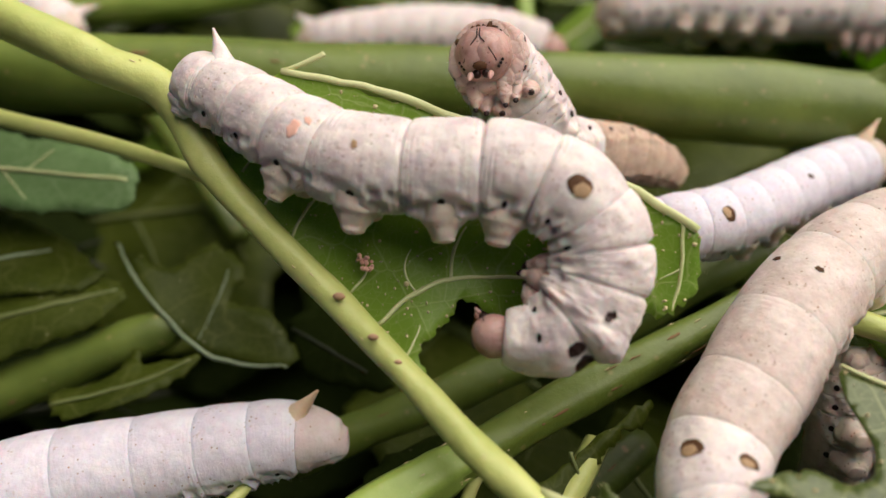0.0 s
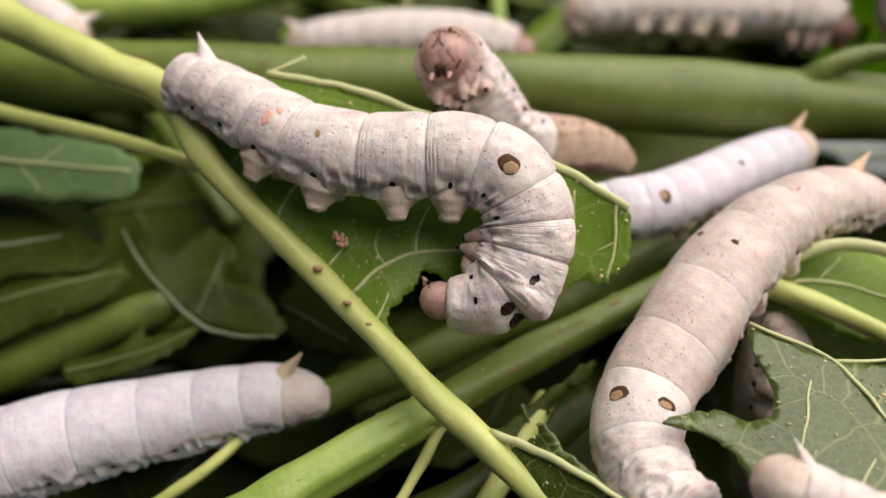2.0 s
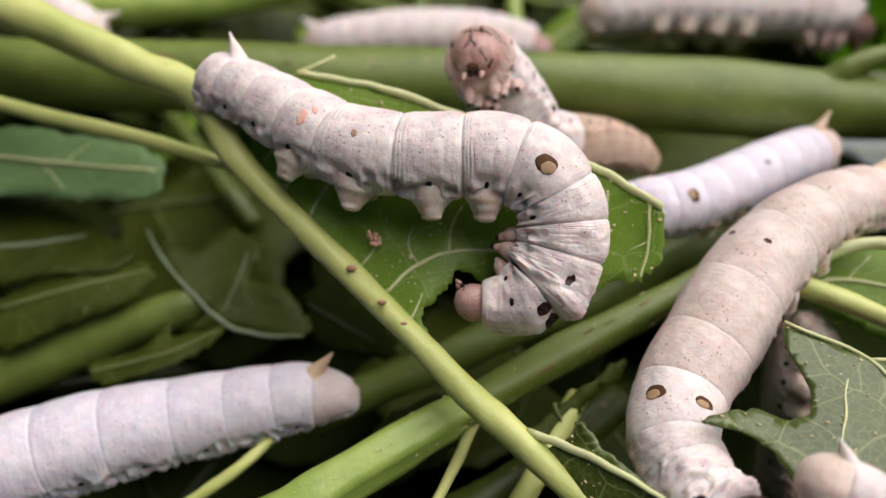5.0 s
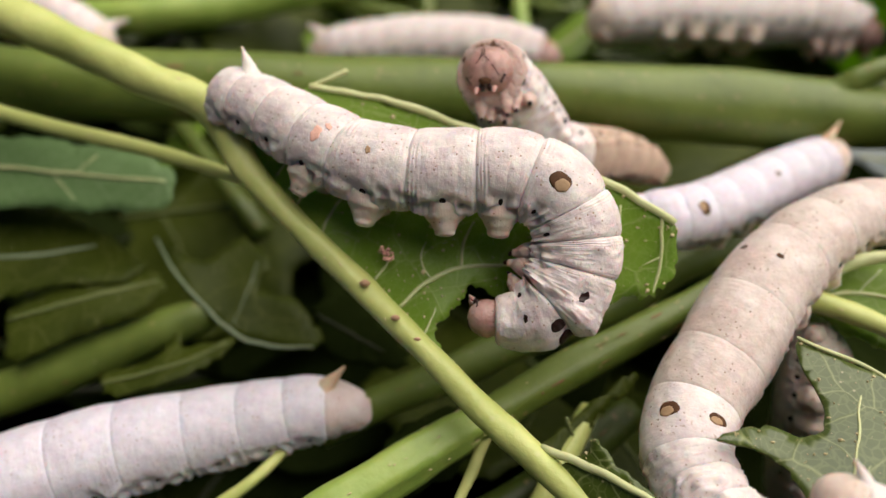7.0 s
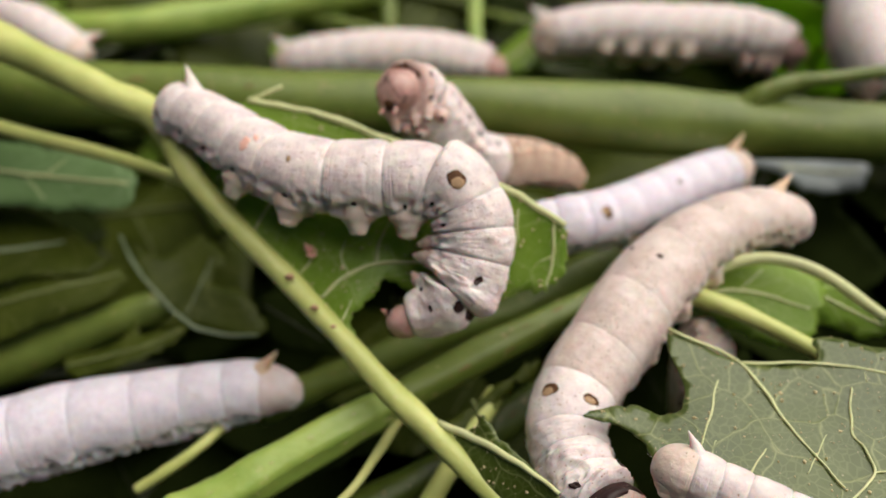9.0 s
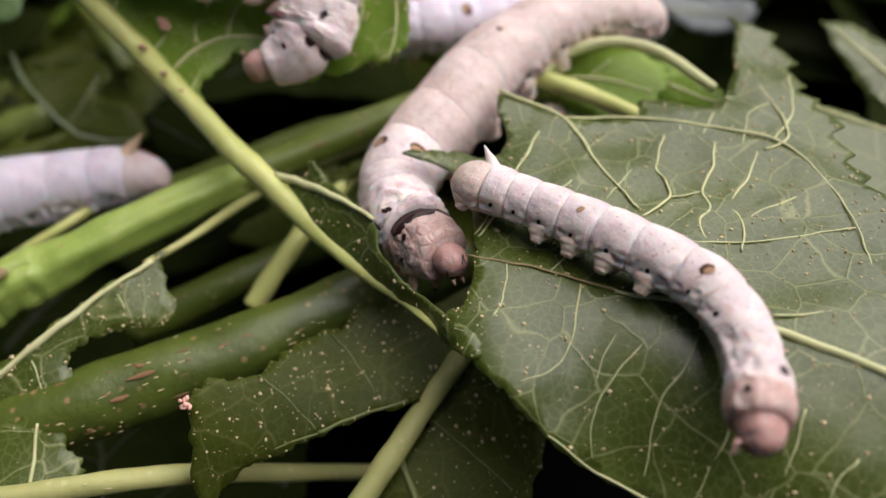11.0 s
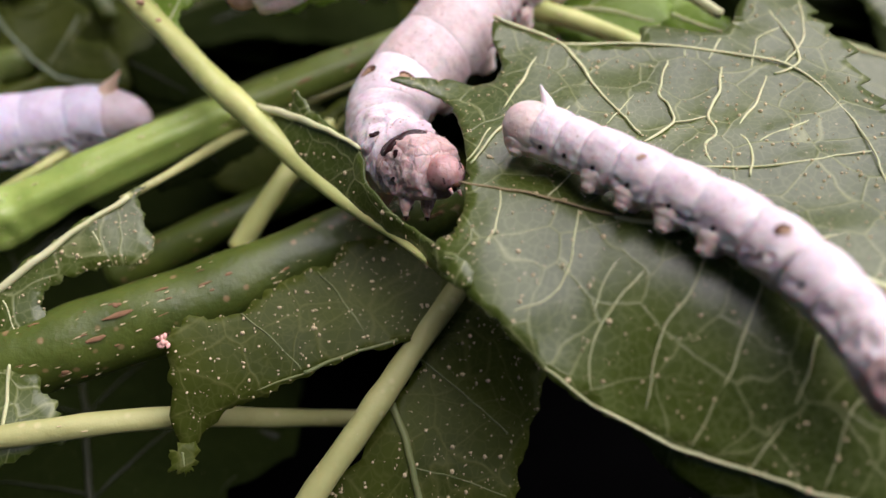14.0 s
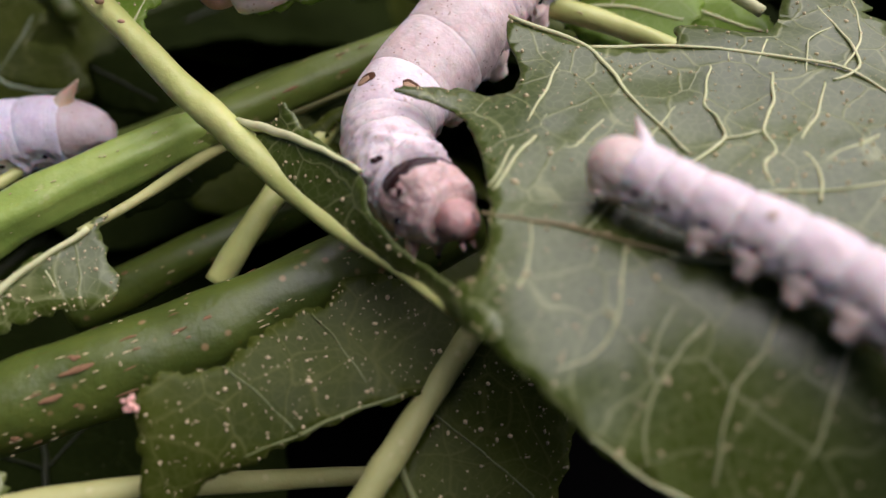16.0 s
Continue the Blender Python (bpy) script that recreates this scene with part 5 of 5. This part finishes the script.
def pile():
    rnd = random.Random(5)
    # first and last kinds have the pile's shade painted into their near-black green
    kinds = [loose_leaf(80 + k, (LITTER_SHADE, BLADE, DARKLEAF, LITTER_SHADE)[k]) for k in range(4)]
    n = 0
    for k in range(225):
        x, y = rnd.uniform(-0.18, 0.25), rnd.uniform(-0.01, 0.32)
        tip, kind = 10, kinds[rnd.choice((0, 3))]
        deep = -0.047 + 0.004 * rnd.random()
        if y > 0.115:
            tip, kind = 32, kinds[rnd.randrange(4) if y > 0.15 else rnd.choice((0, 2))]
            deep = -0.022 + rnd.random() * min(0.024, (y - 0.115) * 0.4)
        elif y > 0.085:
            tip, kind = 18, kinds[rnd.choice((0, 2))]
            deep = -0.034 + 0.008 * rnd.random()
        if y < 0.085 and (x > -0.02 or k % 2) or 0.085 < y < 0.115 and k % 3:
            continue
        m = pose(x, y, deep, rnd.uniform(-tip, tip), rnd.uniform(-tip, tip), rnd.uniform(0, 360))
        if n < 4:
            kinds[n].matrix_basis = m
        else:
            copy_thing(kind, m)
        n += 1
    for k in range(26):
        x, y = rnd.uniform(-0.14, 0.2), rnd.uniform(0.145, 0.28)
        a, ln = rnd.uniform(0, 3.14), rnd.uniform(0.04, 0.1)
        z = -0.016 + rnd.random() * min(0.03, (y - 0.08) * 0.3)
        r = rnd.uniform(0.001, 0.0028)
        ends = [(x + ln * math.cos(a) * q, y + ln * math.sin(a) * q, z + rnd.uniform(-0.006, 0.006), r * (1.1 - 0.2 * q)) for q in (-1, -0.3, 0.4, 1)]
        if x < -0.03 and y < 0.17:
            continue
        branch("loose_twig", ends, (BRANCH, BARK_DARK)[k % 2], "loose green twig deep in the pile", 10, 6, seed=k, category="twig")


pile()


def crumb(x, y, z, size, mat, label):
    rnd = np.random.RandomState(int(abs(x) * 1e5))
    v, f = [], []
    for _ in range(9):
        bv, bf = blob(rnd.randn(3) * size * 0.45, np.eye(3), size * (0.25 + 0.3 * rnd.rand(3)), 4, 6)
        f += [tuple(i + len(v) for i in face) for face in bf]
        v += list(bv)
    ob = piece("plant_crumb", v, f, mat)
    ob.location = (x, y, z)
    tagged(ob, label, "crumb", "plant crumbs")


for c in [(-.0137, .0757, .0185), (-.0131, .0749, .0179)]:
    crumb(*c, 0.0006, PINK, "salmon-pink dry plant crumb")
crumb(*[(-.0029, .0284, -.0038)][0], 0.0008, PINK, "pink dried tip on the bitten leaf corner")

# ---- worms ----
CAM_SIDE = (0.0, -0.75, 0.66)
AWAY = (0.0, 0.75, -0.66)
A_BACK = [(-.0351, .0929, .0307, .00171), (-.0334, .0920, .0303, .00354), (-.0278, .0883, .0297, .00414), (-.0216, .0836, .0286, .00454), (-.0160, .0804, .0276, .00484), (-.0099, .0787, .0275, .00497), (-.0041, .0780, .0278, .00499), (.0010, .0774, .0279, .00509)]
A_REST = A_BACK + [(.0053, .0758, .0267, .00506), (.0077, .0733, .0234, .00506), (.0075, .0706, .0199, .00506), (.0053, .0682, .0170, .00481), (.0020, .0677, .0158, .00368), (-.0009, .0679, .0158, .00293), (-.0046, .0683, .0159, .00255)]
A_START = A_BACK + [(.0058, .0758, .0267, .00520), (.0090, .0733, .0234, .00520), (.0090, .0706, .0199, .00520), (.0064, .0680, .0168, .00490), (.0026, .0675, .0156, .00368), (-.0004, .0677, .0156, .00293), (-.0046, .0683, .0158, .00255)]
A_CHEW = A_BACK + [(.0052, .0758, .0267, .00506), (.0075, .0733, .0234, .00506), (.0073, .0706, .0199, .00506), (.0049, .0681, .0168, .00481), (.0014, .0674, .0154, .00368), (-.0017, .0676, .0153, .00293), (-.0054, .0679, .0154, .00255)]
A_DOWN = A_BACK + [(.0046, .0766, .0283, .00563), (.0073, .0740, .0250, .00563), (.0075, .0711, .0214, .00563), (.0054, .0682, .0179, .00521), (.0023, .0670, .0158, .00395), (-.0004, .0663, .0147, .00311), (-.0042, .0654, .0133, .00255)]
A_LAST = A_BACK + [(.0048, .0785, .0290, .00622), (.0080, .0758, .0258, .00622), (.0084, .0731, .0225, .00622), (.0073, .0706, .0195, .00560), (.0052, .0691, .0178, .00420), (.0035, .0684, .0169, .00327), (.0000, .0677, .0161, .00280)]
silkworm(A_REST, CAM_SIDE, CAM_SIDE, "plump cream-white silkworm curled over a half-eaten leaf", seed=31, roll=22, folded=1.0, mark=0.48, foot=0.42, crumple=0.06, stains=((3, 0.6, np.pi - 0.45, 0.0007, PINK), (3, 0.75, np.pi - 0.75, 0.0004, PINK)), tail_mat=SKIN, scar=True, rings=(0.90, 0.93, 1.00, 0.94, 1.58, 1.32, 1.08, 0.97, 0.63, 0.61, 0.85, 1.18),
         moves=[(0, A_START, 0.0012), (0.8, A_REST, 0), (1.5, A_REST, 0), (2.5, A_CHEW, 0), (3.0, A_REST, 0), (3.5, A_CHEW, 0), (4.3, A_REST, 0), (5.0, A_CHEW, 0), (5.8, A_REST, 0), (6.6, A_CHEW, 0), (7.5, A_CHEW, 0), (8.0, A_REST, 0), (8.5, A_REST, 0), (9.0, A_DOWN, 0), (9.6, A_LAST, 0), (16.0, A_LAST, 0)])
B_FACING = [(.0264, .1040, .0100, .00173), (.0236, .1043, .0119, .00308), (.0180, .1027, .0148, .00367), (.0118, .0994, .0171, .00403), (.0075, .0972, .0191, .00455), (.0050, .0960, .0224, .00504), (.0023, .0956, .0268, .00505), (.0001, .0955, .0299, .00466), (-.0011, .0936, .0324, .00424), (-.0018, .0913, .0342, .00384)]
B_TURNED = [(.0264, .1040, .0100, .00173), (.0236, .1043, .0119, .00308), (.0180, .1027, .0148, .00367), (.0118, .0994, .0171, .00403), (.0075, .0972, .0191, .00455), (.0050, .0960, .0224, .00504), (.0023, .0956, .0268, .00505), (-.0001, .0955, .0299, .00466), (-.0018, .0939, .0320, .00426), (-.0032, .0918, .0333, .00388)]
silkworm(B_FACING, (-0.2, -0.6, -0.6), (-1.0, 0.0, 0.0), "cream silkworm rearing its brown-collared head beside the branch", seed=32, horn=0.5, folded=0.8, rear_legs=False, length=0.042, scar=True, rear=5, crest=True,
         moves=[(0, B_FACING, 0), (8.4, B_FACING, 0), (9.0, B_TURNED, 0), (16.0, B_TURNED, 0)])
C_DOWN = [(.0573, .0888, .0114, .00182), (.0549, .0893, .0136, .00362), (.0484, .0870, .0155, .00442), (.0409, .0829, .0154, .00483), (.0347, .0780, .0142, .00522), (.0295, .0725, .0122, .00550), (.0255, .0672, .0098, .00546), (.0215, .0622, .0077, .00518), (.0190, .0560, .0065, .00484), (.0197, .0494, .0064, .00447), (.0223, .0441, .0070, .00400), (.0248, .0403, .0079, .00332), (.0279, .0370, .0086, .00283)]
C_RAISED = [(.0573, .0888, .0114, .00182), (.0549, .0893, .0136, .00362), (.0484, .0870, .0155, .00442), (.0409, .0829, .0154, .00483), (.0347, .0780, .0142, .00522), (.0295, .0725, .0122, .00550), (.0255, .0672, .0098, .00546), (.0215, .0622, .0077, .00518), (.0190, .0560, .0065, .00484), (.0197, .0494, .0064, .00447), (.0223, .0444, .0074, .00400), (.0254, .0407, .0092, .00331), (.0288, .0382, .0108, .00282)]
silkworm(C_DOWN, AWAY, (-1.0, 0.0, -0.1), "long pale silkworm with dark collar feeding at a leaf edge", seed=33, folded=0.7, rings=(1.20, 0.90, 1.00, 1.10, 1.60, 1.30, 1.15, 1.10, 0.55, 0.60, 0.58, 0.97), roll=-20, mark=1.05, scar=True, rear=7, rear_mat=SKIN_TAN, crumple=0.2, leg_size=1.15, head_size=0.80,
         moves=[(0, C_DOWN, 0), (4.0, C_DOWN, 0), (4.6, C_RAISED, 0), (5.6, C_DOWN, 0), (9.4, C_DOWN, 0), (9.8, C_RAISED, 0), (10.2, C_DOWN, 0), (11.2, C_DOWN, 0), (12.3, C_RAISED, 0), (13.0, C_RAISED, 0), (13.5, C_DOWN, 0), (14.0, C_RAISED, 0), (14.6, C_RAISED, 0), (15.2, C_DOWN, 0), (16.0, C_DOWN, 0)])
silkworm([(-.0163, .0707, -.0035, .00118), (-.0176, .0706, -.0036, .00250), (-.0224, .0707, -.0035, .00412), (-.0282, .0701, -.0042, .00471), (-.0356, .0692, -.0053, .00515), (-.0425, .0677, -.0057, .00553), (-.0493, .0660, -.0062, .00591), (-.0570, .0637, -.0070, .00600), (-.0650, .0608, -.0082, .00600), (-.0740, .0575, -.0105, .00580), (-.0850, .0540, -.0135, .00480), (-.0905, .0525, -.0150, .00320)], AWAY, AWAY, "pale lilac-white silkworm resting with its tail horn raised", SKIN_COOL, seed=34, roll=-30, legs=False, tail_mat=TAIL_COOL, spots=False, folded=0.9, stains=((4, 0.5, np.pi - 0.9, 0.0004, MARK_CORE),))
silkworm([(.0540, .1078, .0115, .00263), (.0510, .1062, .0111, .00400), (.0426, .1013, .0113, .00421), (.0355, .0964, .0116, .00423), (.0290, .0926, .0116, .00428), (.0230, .0903, .0119, .00420), (.0184, .0898, .0113, .00389), (.0137, .0891, .0104, .00342), (.0090, .0886, .0098, .00264)], AWAY, (-0.3, 0.75, -0.66), "pinkish-white silkworm lying behind the leaf", SKIN_COOL, seed=35, roll=-40)
silkworm([(.0405, .0765, .0056, .00146), (.0406, .0754, .0042, .00335), (.0413, .0738, .0006, .00441), (.0417, .0725, -.0044, .00465), (.0425, .0724, -.0110, .00428), (.0432, .0720, -.0180, .00403), (.0439, .0715, -.0252, .00334)], (0.9, 0.2, 0.0), (0.9, 0.2, 0.0), "small brownish silkworm tail behind the large leaf", SKIN_TAN, seed=36)
# ---- far worms ----
silkworm([(.0227, .1537, .0118, .00226), (.0267, .1547, .0131, .00498), (.0380, .1555, .0142, .00566), (.0516, .1553, .0138, .00611), (.0652, .1551, .0136, .00588), (.0737, .1530, .0126, .00517), (.0778, .1504, .0108, .00402)], CAM_SIDE, CAM_SIDE, "cream silkworm far back in the pile", seed=37, foot=0.18, spots=False, near=False)
silkworm([(-.0331, .1549, .0052, .00233), (-.0285, .1558, .0064, .00467), (-.0168, .1565, .0073, .00560), (-.0051, .1567, .0075, .00583), (.0065, .1561, .0068, .00560), (.0158, .1539, .0056, .00417)], CAM_SIDE, CAM_SIDE, "pale brownish silkworm behind the thick branch", seed=38, legs=False, spots=False, near=False)
silkworm([(-.0690, .1434, .0127, .00276), (-.0722, .1445, .0140, .00450), (-.0794, .1483, .0163, .00498), (-.0865, .1541, .0157, .00492), (-.0961, .1617, .0140, .00467)], AWAY, AWAY, "pinkish silkworm tail behind the stems", seed=39, spots=False, near=False)
silkworm([(.0829, .1176, .0130, .00255), (.0856, .1175, .0129, .00445), (.0925, .1180, .0135, .00488), (.1020, .1185, .0140, .00530), (.1126, .1193, .0149, .00530), (.1211, .1208, .0166, .00424)], CAM_SIDE, CAM_SIDE, "pinkish silkworm lying beyond the branch", seed=40, spots=False, near=False)
silkworm([(.0890, .1356, .0110, .00221), (.0873, .1370, .0127, .00485), (.0856, .1404, .0170, .00551), (.0855, .1458, .0205, .00581), (.0881, .1540, .0242, .00573), (.0929, .1651, .0285, .00475)], (0.8, 0.1, 0.1), (0.8, 0.1, 0.1), "cream silkworm climbing far back in the pile", seed=42, spots=False, near=False)
silkworm([(.0599, .0089, -.0285, .00109), (.0589, .0101, -.0258, .00240), (.0567, .0120, -.0221, .00261), (.0541, .0134, -.0183, .00245), (.0514, .0141, -.0146, .00205), (.0494, .0143, -.0114, .00155)], (-1.0, 0.0, 0.0), (-1.0, 0.0, 0.0), "pinkish silkworm head peeping from under the leaf", seed=43, spots=False, near=False)
# ---- creeping worm on the large leaf ----
D_REST = [(.0272, .0455, .0138, .00160), (.0285, .0441, .0147, .00288), (.0329, .0419, .0145, .00270), (.0377, .0389, .0145, .00282), (.0422, .0356, .0146, .00292), (.0464, .0324, .0144, .00302), (.0500, .0288, .0141, .00304), (.0511, .0239, .0137, .00291), (.0503, .0194, .0132, .00279), (.0485, .0152, .0131, .00302), (.0470, .0116, .0125, .00224)]
D_LATE = [(.0285, .0451, .0138, .00146), (.0305, .0427, .0146, .00260), (.0356, .0403, .0144, .00243), (.0408, .0365, .0144, .00251), (.0456, .0323, .0143, .00257), (.0501, .0285, .0141, .00264), (.0541, .0242, .0138, .00263), (.0570, .0194, .0134, .00250), (.0587, .0147, .0130, .00216), (.0596, .0104, .0128, .00197), (.0606, .0066, .0125, .00163)]
silkworm(D_REST, CAM_SIDE, CAM_SIDE, "cream silkworm creeping across the large leaf", seed=41, roll=15, front_legs=False, folded=1.0, mark=0.5, foot=0.36, crumple=0.12, rings=(0.72, 0.55, 0.58, 0.75, 0.85, 0.85, 1.05, 1.0, 0.85, 0.75, 0.66, 0.52),
         moves=[(0, D_REST, 0.0), (10.2, D_REST, 0.0), (12.3, D_LATE, 0.0), (13.0, D_LATE, 0.0025), (13.5, D_LATE, 0.004), (14.0, D_LATE, 0.0055), (14.5, D_LATE, 0.0085), (15.0, D_LATE, 0.0097), (16.0, D_LATE, 0.0107)])

motions()
